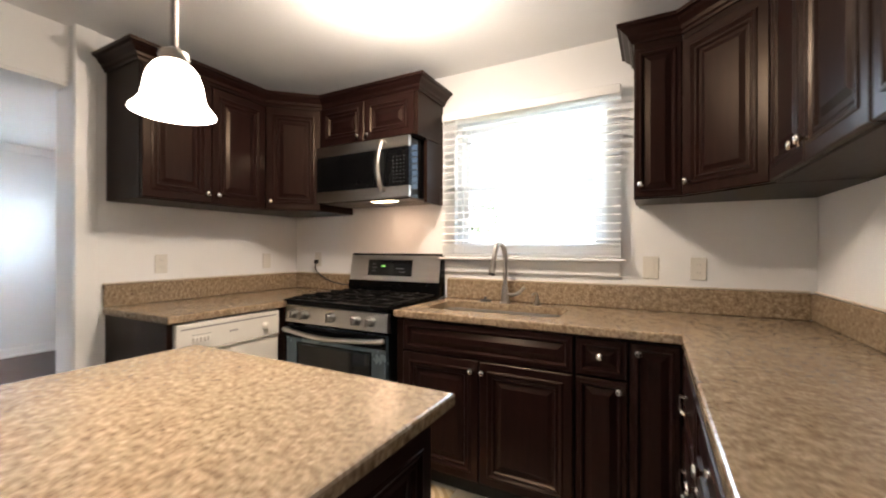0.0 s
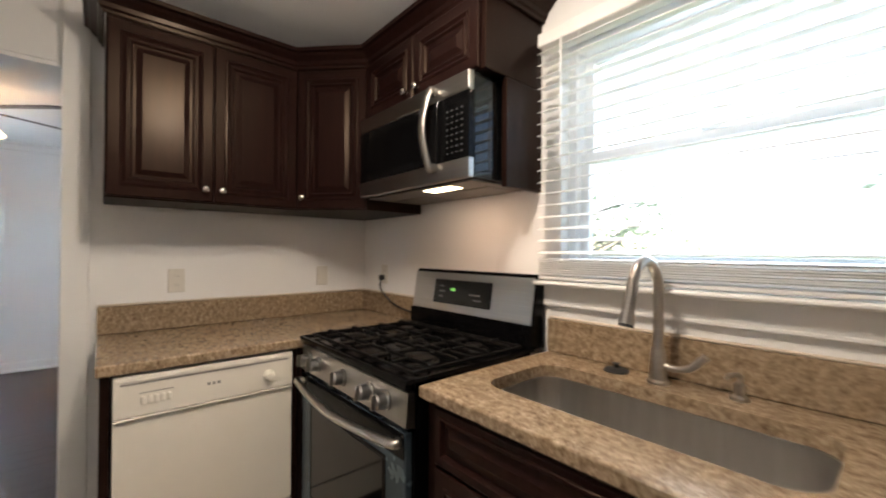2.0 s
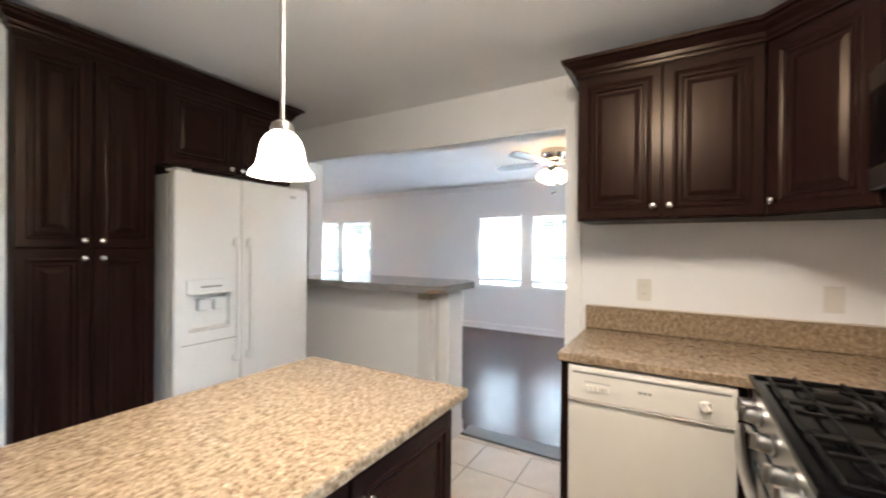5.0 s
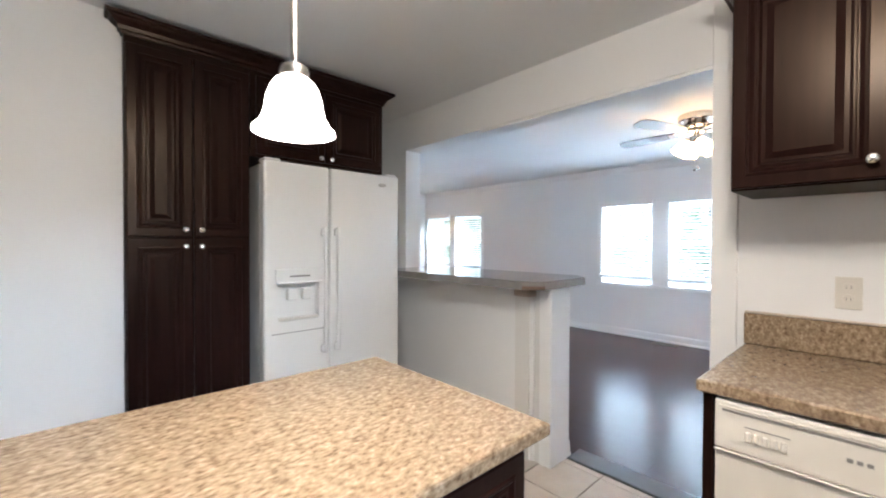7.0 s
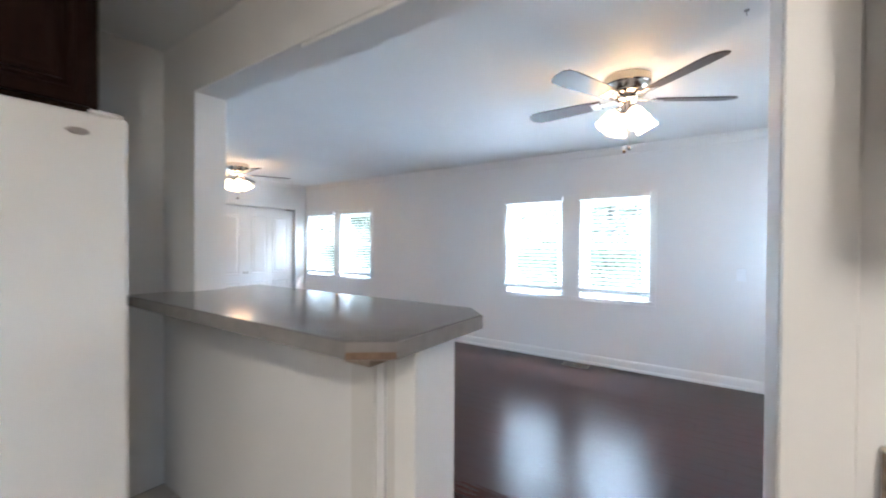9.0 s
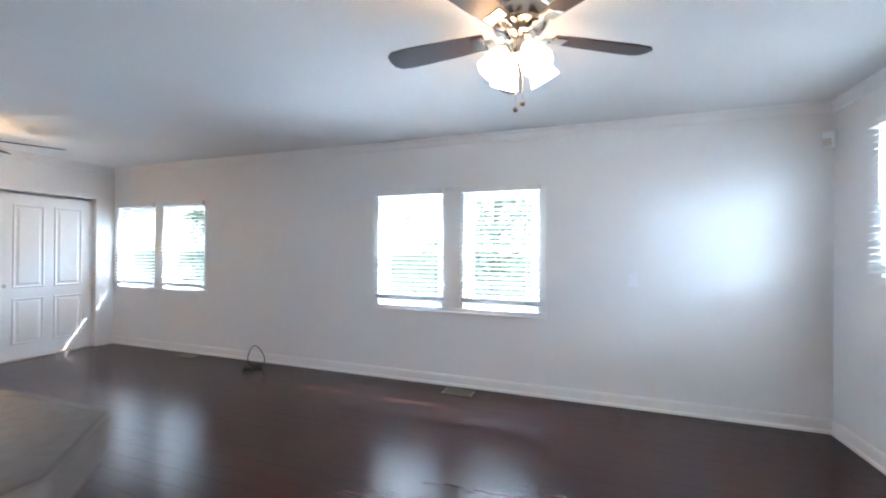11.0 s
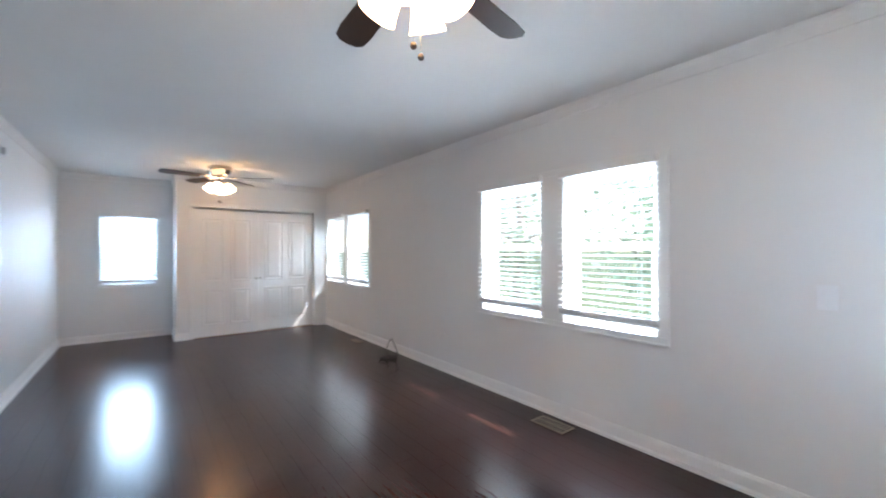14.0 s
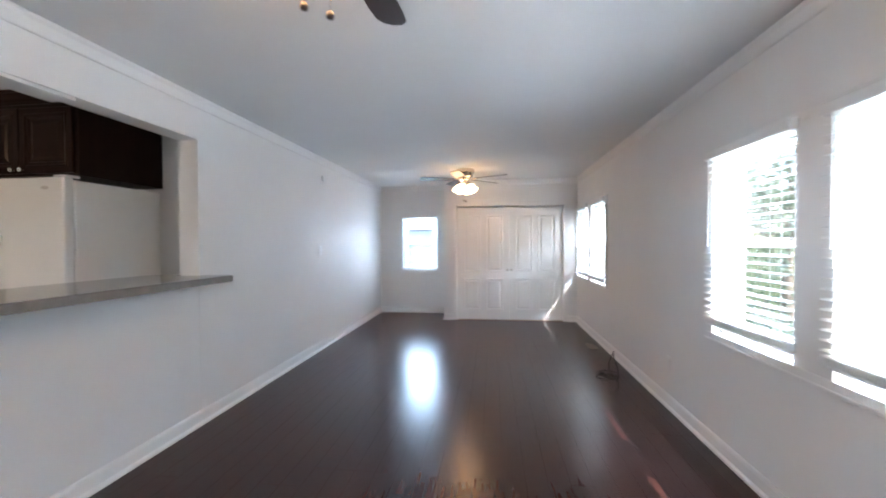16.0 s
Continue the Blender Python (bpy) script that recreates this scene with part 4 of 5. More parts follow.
part("side_panel", framed_panel(0.65, 0.70, RAISED, 0.012), ESPRESSO, island, at=pose(-0.487, 0.325, 0.125, 0, 0, -90))
tagged(part("island_countertop", slab([(-1.535, 0.200), (-0.468, 0.200), (-0.468, 0.965), (-1.535, 0.965)], IT0, IT0 + 0.039, ch=0.008), GRANITE), "polished beige speckled granite top on the island", "countertop")

# ---- sink and tap ----
sink = thing("kitchen_sink", pose(0, 0, CT0), "undermounted stainless steel sink bowl in the granite", "sink")
bm = bmesh.new()
x0, y0, x1, y1 = SINK
rings = []
for inset, z, r in ((-0.012, -0.002, 0.08), (0.002, -0.002, 0.07), (0.004, -0.02, 0.07), (0.014, -0.185, 0.065), (0.03, -0.205, 0.05), (0.09, -0.212, 0.03)):
    rings.append([bm.verts.new((x, y, z)) for x, y in round_rect(x0 + inset, y0 + inset, x1 - inset, y1 - inset, r)])
for a, b in zip(rings, rings[1:]):
    for i in range(len(a)):
        j = (i + 1) % len(a)
        bm.faces.new((a[i], a[j], b[j], b[i]))
bm.faces.new(rings[-1])
bowl = part("bowl", bm, SINKSTEEL, sink, smooth=True)
bowl.modifiers.new("thickness", "SOLIDIFY").thickness = 0.0015
part("drain", lathe([(0.0, 0.0), (0.038, 0.0), (0.042, 0.003), (0.030, 0.004), (0.0, 0.001)], 20), CHROME, sink, at=pose(-0.82, 2.15, -0.211), smooth=True)

tap = thing("kitchen_faucet", pose(-0.832, 2.385, CT1), "brushed nickel pull-down kitchen faucet behind the sink", "faucet")
part("base", lathe([(0.0, 0.0), (0.030, 0.0), (0.030, 0.006), (0.024, 0.012), (0.022, 0.05), (0.020, 0.085), (0.0165, 0.10), (0.0, 0.10)], 20), BRUSHED, tap, smooth=True)
part("spout", tube(curve_points([(0, 0, 0.085), (0, 0, 0.20), (0.0, -0.005, 0.30), (-0.01, -0.04, 0.355), (-0.02, -0.085, 0.345), (-0.026, -0.105, 0.305)], 7), 0.0145, 12), BRUSHED, tap, smooth=True)
part("spray_head", tube([(-0.026, -0.105, 0.308), (-0.030, -0.117, 0.25), (-0.034, -0.130, 0.19), (-0.0345, -0.132, 0.182)], 0.016, 14, [0.0145, 0.016, 0.0205, 0.0205]), BRUSHED, tap, smooth=True)
part("spray_ring", tube([(-0.0345, -0.132, 0.182), (-0.035, -0.134, 0.174)], 0.020, 14), RUBBER, tap, "black rubber spray ring")
part("lever", tube(curve_points([(0.012, 0, 0.055), (0.045, -0.004, 0.050), (0.085, -0.006, 0.062), (0.115, -0.006, 0.092), (0.122, -0.006, 0.10)], 6), 0.010, 10), BRUSHED, tap, smooth=True)
stop = thing("sink_stopper", pose(-0.965, 2.40, CT1), "dark rubber sink stopper lying on the counter", "stopper")
part("disc", lathe([(0.0, 0.0), (0.036, 0.0), (0.038, 0.005), (0.030, 0.010), (0.012, 0.013), (0.0, 0.013)], 18), RUBBER, stop, smooth=True)
part("stem", lathe([(0.008, 0.012), (0.008, 0.022), (0.013, 0.026), (0.0, 0.029)], 12), RUBBER, stop, smooth=True)
soap = thing("soap_dispenser", pose(-0.640, 2.40, CT1), "small brushed nickel soap dispenser on the counter", "soap dispenser")
part("collar", lathe([(0.0, 0.0), (0.020, 0.0), (0.020, 0.008), (0.013, 0.014), (0.012, 0.042), (0.0, 0.042)], 16), BRUSHED, soap, smooth=True)
part("pump", tube(curve_points([(0, 0, 0.040), (0, 0, 0.062), (-0.012, -0.02, 0.066), (-0.018, -0.04, 0.060)], 4), 0.006, 8), BRUSHED, soap, smooth=True)

# ---- gas range ----
rg = thing("gas_range", pose(-2.053, 1.815, 0), "stainless steel gas range with black cooktop and backguard", "range")
RWD, RDP = 0.770, 0.64
part("body", boxed((0.003, 0.02, 0.06), (RWD - 0.003, RDP - 0.02, 0.892), 0.003), BLACKGLOSS, rg)
part("cooktop", boxed((0.0, -0.008, 0.893), (RWD, RDP - 0.07, 0.922), 0.008, 2), BLACKGLOSS, rg)
part("cooktop_rim", sweep([(0.004, -0.004), (RWD - 0.004, -0.004), (RWD - 0.004, RDP - 0.076), (0.004, RDP - 0.076)], [(0.0, 0.918), (0.014, 0.918), (0.012, 0.930), (0.004, 0.931)], True), BLACKGLOSS, rg)
bm = bmesh.new()
prof = [(0.020, 0.785), (-0.012, 0.792), (-0.004, 0.890), (0.020, 0.890)]
lo = [bm.verts.new((0.0, y, z)) for y, z in prof]
hi = [bm.verts.new((RWD, y, z)) for y, z in prof]
bm.faces.new(lo)
bm.faces.new(hi[::-1])
for i in range(4):
    j = (i + 1) % 4
    bm.faces.new((lo[i], hi[i], hi[j], lo[j]))
panel = part("control_panel", bm, HOODSTEEL, rg)
for kx in (0.075, 0.165, 0.375, 0.560, 0.660):
    k = part("control_knob", lathe([(0.0, 0.0), (0.031, 0.0), (0.031, 0.006), (0.025, 0.010), (0.024, 0.036), (0.019, 0.041), (0.0, 0.041)], 20, "y"), DARKSTEEL, panel, smooth=True, at=pose(kx, -0.009, 0.842, -4, 0, 0))
    part("grip", boxed((-0.005, -0.052, -0.023), (0.005, -0.039, 0.023), 0.002), BRUSHED, panel, at=pose(kx, -0.009, 0.842, -4, 0, 0))
door = part("oven_door", boxed((0.006, -0.012, 0.235), (RWD - 0.006, 0.018, 0.775), 0.006, 2), FILMBLUE, rg, "steel oven door under blue protective film")
part("door_top", boxed((0.006, -0.0145, 0.70), (RWD - 0.006, -0.0122, 0.775), 0.002), BLACKGLOSS, door)
part("oven_window", boxed((0.115, -0.0155, 0.30), (RWD - 0.115, -0.0126, 0.665), 0.002), SMOKED, door)
part("sticker", boxed((RWD - 0.205, -0.0162, 0.325), (RWD - 0.150, -0.0156, 0.350)), PLATE, door, "small white paper label on the glass")
part("window_rim", sweep([(0.112, 0.298), (RWD - 0.112, 0.298), (RWD - 0.112, 0.668), (0.112, 0.668)], [(0, 0.0), (0.010, 0.0), (0.010, 0.003), (0, 0.003)], True), BLACKGLOSS, door, at=pose(0, -0.0125, 0, 90, 0, 0))
part("handle", tube(curve_points([(0.03, -0.012, 0.748), (0.045, -0.045, 0.748), (RWD / 2, -0.068, 0.731), (RWD - 0.045, -0.045, 0.748), (RWD - 0.03, -0.012, 0.748)], 7), 0.0135, 10), STEEL, door, smooth=True)
part("storage_drawer", boxed((0.006, -0.010, 0.085), (RWD - 0.006, 0.018, 0.225), 0.006, 2), FILMBLUE, rg)
bm = bmesh.new()
prof = [(RDP - 0.075, 0.923), (RDP - 0.075, 1.010), (RDP - 0.060, 1.010), (RDP - 0.030, 1.195), (RDP - 0.018, 1.207), (RDP + 0.005, 1.207), (RDP + 0.005, 0.923)]
lo = [bm.verts.new((0.0, y, z)) for y, z in prof]
hi = [bm.verts.new((RWD, y, z)) for y, z in prof]
bm.faces.new(lo)
bm.faces.new(hi[::-1])
for i in range(len(prof)):
    j = (i + 1) % len(prof)
    bm.faces.new((lo[i], hi[i], hi[j], lo[j]))
guard = part("backguard", bm, BLACKGLOSS, rg)
tilt = math.degrees(math.atan2(0.030, 0.185))
part("steel_face", boxed((0.001, -0.004, 0.0), (RWD - 0.010, -0.001, 0.182), 0.001), DARKSTEEL, guard, at=pose(0, RDP - 0.060, 1.013, -tilt, 0, 0))
part("display", boxed((0.165, -0.007, 0.035), (0.545, -0.0045, 0.150), 0.001), SMOKED, guard, "dark glass clock display", at=pose(0, RDP - 0.060, 1.013, -tilt, 0, 0))
for mx, mz, mw_ in ((0.205, 0.115, 0.03), (0.205, 0.09, 0.04), (0.205, 0.065, 0.03), (0.41, 0.085, 0.07), (0.44, 0.062, 0.05)):
    part("display_mark", boxed((mx, -0.0078, mz), (mx + mw_, -0.0072, mz + 0.006)), LIGHTMARK, guard, at=pose(0, RDP - 0.060, 1.013, -tilt, 0, 0))
part("clock_digits", boxed((0.285, -0.0078, 0.098), (0.318, -0.0072, 0.110)), CLOCKGREEN, guard, "green glowing clock digits", at=pose(0, RDP - 0.060, 1.013, -tilt, 0, 0))
for bx, by, br in ((0.165, 0.155, 0.045), (0.165, 0.425, 0.035), (0.385, 0.29, 0.05), (0.605, 0.155, 0.055), (0.605, 0.425, 0.035)):
    part("burner", lathe([(0.0, 0.0), (br + 0.02, 0.0), (br + 0.016, 0.005), (br, 0.007), (br, 0.014), (br * 0.85, 0.019), (0.0, 0.020)], 20), IRON, rg, smooth=True, at=pose(bx, by, 0.9225))


def grate_bm(w, d):
    """A low frame with bars across it, their ends bent down to the cooktop."""
    bm = bmesh.new()
    t, z0, z1 = 0.010, 0.008, 0.019
    for a, b in (((0, 0), (w, t)), ((0, d - t), (w, d)), ((0, t), (t, d - t)), ((w - t, t), (w, d - t)), ((t, d / 2 - t / 2), (w - t, d / 2 + t / 2))):
        box(bm, (a[0], a[1], z0), (b[0], b[1], z1), 0.003)
    for cy in (d * 0.14, d * 0.36, d * 0.64, d * 0.86):
        box(bm, (t * 1.4, cy - 0.004, z1 - 0.002), (w - t * 1.4, cy + 0.004, z1 + 0.011), 0.003)
        for x in (t * 0.4, w - t * 1.6):
            box(bm, (x, cy - 0.005, 0.0), (x + t * 1.2, cy + 0.005, z1 + 0.008), 0.003)
    for cy in (d * 0.25, d * 0.75):
        box(bm, (w / 2 - 0.004, cy - d * 0.24, z1 - 0.002), (w / 2 + 0.004, cy - d * 0.07, z1 + 0.010), 0.003)
        box(bm, (w / 2 - 0.004, cy + d * 0.07, z1 - 0.002), (w / 2 + 0.004, cy + d * 0.24, z1 + 0.010), 0.003)
    return bm


GRATE = link_mesh("grate", grate_bm(0.238, 0.52), IRON)
for gx in (0.022, 0.266, 0.510):
    g = new("grate", GRATE)
    g.parent = rg
    g.matrix_local = pose(gx, 0.025, 0.9225)
part("leg", boxed((0.03, 0.05, 0.0), (0.07, 0.09, 0.062)), RUBBER, rg)
part("leg", boxed((RWD - 0.07, 0.05, 0.0), (RWD - 0.03, 0.09, 0.062)), RUBBER, rg)
part("leg", boxed((0.03, 0.53, 0.0), (0.07, 0.57, 0.062)), RUBBER, rg)
part("leg", boxed((RWD - 0.07, 0.53, 0.0), (RWD - 0.03, 0.57, 0.062)), RUBBER, rg)

# ---- microwave ----
mw = thing("microwave", pose(-2.100, 2.108, 1.556), "stainless steel over-the-range microwave with lit hood lamp", "microwave")
MW, MH = 0.757, 0.376
part("body", boxed((0.0, 0.024, 0.0), (MW, 0.368, MH), 0.003), SMOKED, mw)
part("vent_strip", boxed((0.0, -0.004, MH - 0.068), (MW, 0.023, MH), 0.003), HOODSTEEL, mw)
part("bottom_strip", boxed((0.0, -0.004, 0.0), (MW, 0.023, 0.070), 0.003), HOODSTEEL, mw)
dr = part("door", boxed((0.0, -0.004, 0.0715), (0.585, 0.023, MH - 0.0695), 0.002), SMOKED, mw)
part("window", boxed((0.045, -0.006, 0.105), (0.490, -0.0042, MH - 0.105), 0.001), BLACKGLOSS, dr)
part("handle", tube(curve_points([(0.572, -0.012, 0.345), (0.566, -0.064, 0.335), (0.556, -0.112, 0.20), (0.566, -0.064, 0.065), (0.572, -0.012, 0.055)], 7), 0.019, 12), HOODSTEEL, mw, smooth=True, at=Matrix.Diagonal((1.0, 0.5, 1.0, 1.0)))
cp = part("control_panel", boxed((0.587, -0.004, 0.0715), (MW, 0.023, MH - 0.0695), 0.002), BLACKGLOSS, mw)
key = link_mesh("key_mark", boxed((0, -0.0009, 0), (0.009, 0, 0.004)), LIGHTMARK)
for r in range(8):
    for c in range(4):
        o = new("key_mark", key)
        o.parent = cp
        o.matrix_local = pose(0.640 + c * 0.026, -0.0043, 0.095 + r * 0.022)
part("underside", boxed((0.02, 0.03, -0.008), (MW - 0.02, 0.36, -0.0005), 0.003), UNDERSTEEL, mw)
part("hood_lamp", boxed((0.43, 0.05, -0.0105), (0.60, 0.12, -0.0085), 0.001), HOODLAMP, mw, "glowing hood lamp lens")
for fx in (0.06, 0.44):
    part("grease_filter", boxed((fx, 0.16, -0.011), (fx + 0.26, 0.33, -0.0085), 0.002), UNDERSTEEL, mw)
area_light("hood_light", (-1.585, 2.19, 1.538), (-1.61, 2.27, 0.9), 0.16, 0.06, 0.36, (1.0, 0.62, 0.42))

# ---- dishwasher ----
dw = thing("dishwasher", pose(-2.082, 1.1765, 0, 0, 0, 90), "off-white built-in dishwasher with dial and push buttons", "dishwasher")
part("tub", boxed((0.003, 0.028, 0.09), (0.593, 0.57, 0.868)), DARKGAP, dw)
part("door", boxed((0.0, 0.0, 0.245), (0.596, 0.027, 0.716), 0.005, 2), ALMOND, dw)
pn = part("control_panel", boxed((0.0, -0.010, 0.722), (0.596, 0.027, 0.866), 0.007, 2), ALMOND, dw)
part("handle_recess", boxed((0.02, -0.0115, 0.835), (0.576, -0.0095, 0.842)), MARK, pn)
part("door_lip", boxed((0.0, -0.013, 0.7165), (0.596, -0.001, 0.7215), 0.002), ALMOND, dw)
part("panel_ridge", boxed((0.012, -0.0125, 0.846), (0.584, -0.0095, 0.852), 0.001), ALMOND, pn)
part("access_panel", boxed((0.0, 0.004, 0.10), (0.596, 0.027, 0.238), 0.004), ALMOND, dw)
part("toe_plate", boxed((0.0, 0.06, 0.0), (0.596, 0.08, 0.095)), DARKGAP, dw)
for k in range(5):
    part("push_button", boxed((0.075 + k * 0.019, -0.0185, 0.765), (0.088 + k * 0.019, -0.0095, 0.792), 0.003), ALMOND, pn)
part("button_marks", boxed((0.072, -0.0112, 0.802), (0.170, -0.0104, 0.805)), MARK, pn)
bm = bmesh.new()
for k in range(3):
    box(bm, (0.275 + k * 0.017, -0.0112, 0.788), (0.286 + k * 0.017, -0.0104, 0.798))
part("printed_marks", bm, MARK, pn)
part("dial", lathe([(0.0, 0.0), (0.022, 0.0), (0.021, 0.008), (0.014, 0.014), (0.013, 0.026), (0.0, 0.027)], 20, "y"), ALMOND, pn, smooth=True, at=pose(0.497, -0.0105, 0.784))

# ---- refrigerator ----
fr = thing("refrigerator", pose(-1.440, -0.780, 0, 0, 0, 180), "white side-by-side refrigerator with water and ice dispenser", "refrigerator")
FW, FH = 0.910, 1.780
part("body", boxed((0.004, 0.075, 0.03), (FW - 0.004, 0.755, FH - 0.012), 0.006), APPLIANCE, fr, "textured white cabinet side")
ld = part("freezer_door", boxed((0.0, 0.0, 0.115), (0.386, 0.068, FH), 0.014, 3), APPLIANCE, fr)
rd = part("fridge_door", boxed((0.394, 0.0, 0.115), (FW, 0.068, FH), 0.014, 3), APPLIANCE, fr)
for d, hx in ((ld, 0.346), (rd, 0.432)):
    part("handle", tube(curve_points([(hx, -0.001, 1.40), (hx, -0.034, 1.37), (hx, -0.040, 1.0), (hx, -0.034, 0.70), (hx, -0.001, 0.665)], 6), 0.0125, 10), APPLIANCE, d, smooth=True)
    for hz in (1.385, 0.682):
        part("handle_cap", boxed((hx - 0.019, -0.030, hz - 0.022), (hx + 0.019, -0.0005, hz + 0.022), 0.006, 2), APPLIANCE, d)
part("badge", lathe([(0.0, 0.0), (0.030, 0.0), (0.028, 0.003), (0.0, 0.004)], 20, "y"), BRUSHED, rd, at=pose(0.775, -0.0005, 1.712) @ Matrix.Diagonal((1.0, 1.0, 0.4, 1.0)), label="small oval chrome badge")
niche = new("niche_cutter", link_mesh("niche_cutter", boxed((0.078, -0.02, 0.870), (0.322, 0.048, 1.085), 0.006), APPLIANCE))
niche.parent = fr
cut = ld.modifiers.new("niche", "BOOLEAN")
cut.operation, cut.object = "DIFFERENCE", niche
bpy.context.view_layer.update()
carved = bpy.data.meshes.new_from_object(ld.evaluated_get(bpy.context.evaluated_depsgraph_get()))
ld.modifiers.clear()
ld.data = carved
bpy.data.objects.remove(niche)
part("dispenser_panel", boxed((0.060, -0.010, 1.088), (0.338, -0.0005, 1.170), 0.006, 2), APPLIANCE, ld)
part("dispenser_shelf", boxed((0.064, -0.030, 1.084), (0.336, -0.0105, 1.096), 0.004), APPLIANCE, ld)
part("drip_tray", boxed((0.080, 0.004, 0.872), (0.320, 0.046, 0.884), 0.003), PLATE, ld)
part("dispenser_marks", boxed((0.140, -0.0115, 1.122), (0.260, -0.0102, 1.131)), MARK, ld)
for px in (0.135, 0.225):
    part("dispenser_paddle", boxed((px, 0.006, 0.985), (px + 0.056, 0.046, 1.055), 0.008, 2), APPLIANCE, ld)
part("drip_line", boxed((0.040, -0.0025, 0.800), (0.362, -0.0002, 0.8045)), MARK, ld)
for hx in (0.010, FW - 0.10):
    part("hinge_cap", boxed((hx, 0.018, FH + 0.0005), (hx + 0.09, 0.12, FH + 0.017), 0.005), APPLIANCE, fr)
gr = part("base_grille", boxed((0.01, 0.03, 0.012), (FW - 0.01, 0.072, 0.108), 0.004), APPLIANCE, fr)
for k in range(5):
    part("grille_slot", boxed((0.03, 0.0275, 0.026 + k * 0.015), (FW - 0.03, 0.0298, 0.033 + k * 0.015)), MARK, gr)
part("foot", boxed((0.03, 0.10, 0.0), (0.08, 0.15, 0.031)), RUBBER, fr)
part("foot", boxed((FW - 0.08, 0.10, 0.0), (FW - 0.03, 0.15, 0.031)), RUBBER, fr)

# ---- lamps in the kitchen ----
pd = thing("pendant_lamp", pose(-1.047, 0.622, 1.560), "lit white glass bell pendant lamp on a nickel rod", "pendant lamp")
bell = [(0.087, 0.000), (0.085, 0.007), (0.075, 0.018), (0.066, 0.032), (0.061, 0.052), (0.058, 0.074), (0.051, 0.096), (0.040, 0.113), (0.026, 0.122)]
bm = bmesh.new()
steps = 40
rings = []
for r, h in bell:
    rings.append([bm.verts.new((r * math.cos(2 * math.pi * i / steps), r * math.sin(2 * math.pi * i / steps), h)) for i in range(steps)])
for a, b in zip(rings, rings[1:]):
    for i in range(steps):
        j = (i + 1) % steps
        bm.faces.new((a[i], a[j], b[j], b[i]))
sh = part("shade", bm, PENDANTGLASS, pd, "glowing white bell glass", smooth=True)
sh.modifiers.new("thickness", "SOLIDIFY").thickness = 0.003
part("cap", lathe([(0.0, 0.122), (0.030, 0.122), (0.032, 0.134), (0.028, 0.146), (0.012, 0.156), (0.0, 0.158)], 24), BRUSHED, pd, smooth=True)
part("rod", tube([(0, 0, 0.154), (0, 0, 0.835)], 0.0072, 10), BRUSHED, pd, smooth=True)
part("canopy", lathe([(0.0, 0.826), (0.02, 0.828), (0.055, 0.840), (0.060, 0.8495), (0.0, 0.8495)], 24), BRUSHED, pd, smooth=True)
bulb("pendant_bulb", (-1.047, 0.622, 1.588), 2.6, (1.0, 0.93, 0.84), 0.035)

dome = thing("ceiling_lamp", pose(-1.06, 1.48, KH), "lit flush glass dome ceiling lamp", "ceiling lamp")
part("rim", lathe([(0.0, -0.001), (0.165, -0.001), (0.172, -0.012), (0.160, -0.024), (0.0, -0.024)], 32), BRUSHED, dome, smooth=True)
part("glass_dome", lathe([(0.155, -0.025), (0.148, -0.045), (0.120, -0.068), (0.07, -0.084), (0.0, -0.090)], 32), DOMEGLASS, dome, smooth=True)
bulb("ceiling_lamp_light", (-1.06, 1.48, KH - 0.24), 7.6, (1.0, 0.87, 0.74), 0.05)
area_light("ceiling_lamp_glow", (-1.06, 1.48, KH - 0.10), (-1.06, 1.4799, 0), 0.26, 0.26, 3.2, (1.0, 0.87, 0.74))


# ---- plates on the walls ----
def plate(m, kind, label, w=0.070, h=0.115, mat=None):
    """A cover plate; local x along the wall, y into it."""
    p = thing("outlet_plate" if kind == "outlet" else "switch_plate", m, label, "wall plate")
    part("cover", boxed((-w / 2, -0.006, -h / 2), (w / 2, -0.0005, h / 2), 0.002), mat or PLATE, p)
    if kind == "outlet":
        for z in (-0.021, 0.021):
            r = part("receptacle", lathe([(0.0, 0.0), (0.0165, 0.0), (0.016, 0.0015), (0.0, 0.0015)], 16, "y"), mat or PLATE, p, at=pose(0, -0.006, z))
            for sx in (-0.006, 0.006):
                part("slot", boxed((sx - 0.001, -0.0022, -0.005), (sx + 0.001, -0.0016, 0.005)), MARK, r)
    elif kind == "switch":
        part("rocker", boxed((-0.016, -0.0085, -0.034), (0.016, -0.0062, 0.034), 0.001), mat or PLATE, p)
    return p


plate(pose(XW, 1.428, 1.146, 0, 0, 90), "outlet", "cream outlet plate above the counter")
plate(pose(XW, 2.180, 1.146, 0, 0, 90), "blank", "blank cream wall plate above the counter")
plate(pose(-0.052, YN, 1.142), "switch", "cream switch plate above the counter", 0.075, 0.118)
plate(pose(0.163, YN, 1.140), "outlet", "cream outlet plate above the counter")
plate(pose(-2.46, YN, 1.155), "outlet", "cream outlet plate behind the range plug")
pc = thing("power_cord", pose(-2.46, YN - 0.008, 1.136), "black power plug and cord of the range", "power cord")
part("plug", boxed((-0.013, -0.034, -0.016), (0.013, -0.0005, 0.016), 0.005), RUBBER, pc)
part("cord", tube(curve_points([(0.0, -0.026, -0.014), (0.01, -0.03, -0.07), (0.12, -0.03, -0.135), (0.25, -0.035, -0.165), (0.40, -0.04, -0.172)], 6), 0.005, 8), RUBBER, pc, smooth=True)
plate(pose(LW, 1.105, 1.080, 0, 0, 90), "switch", "white switch plate on the window wall", 0.076, 0.12, VINYL)
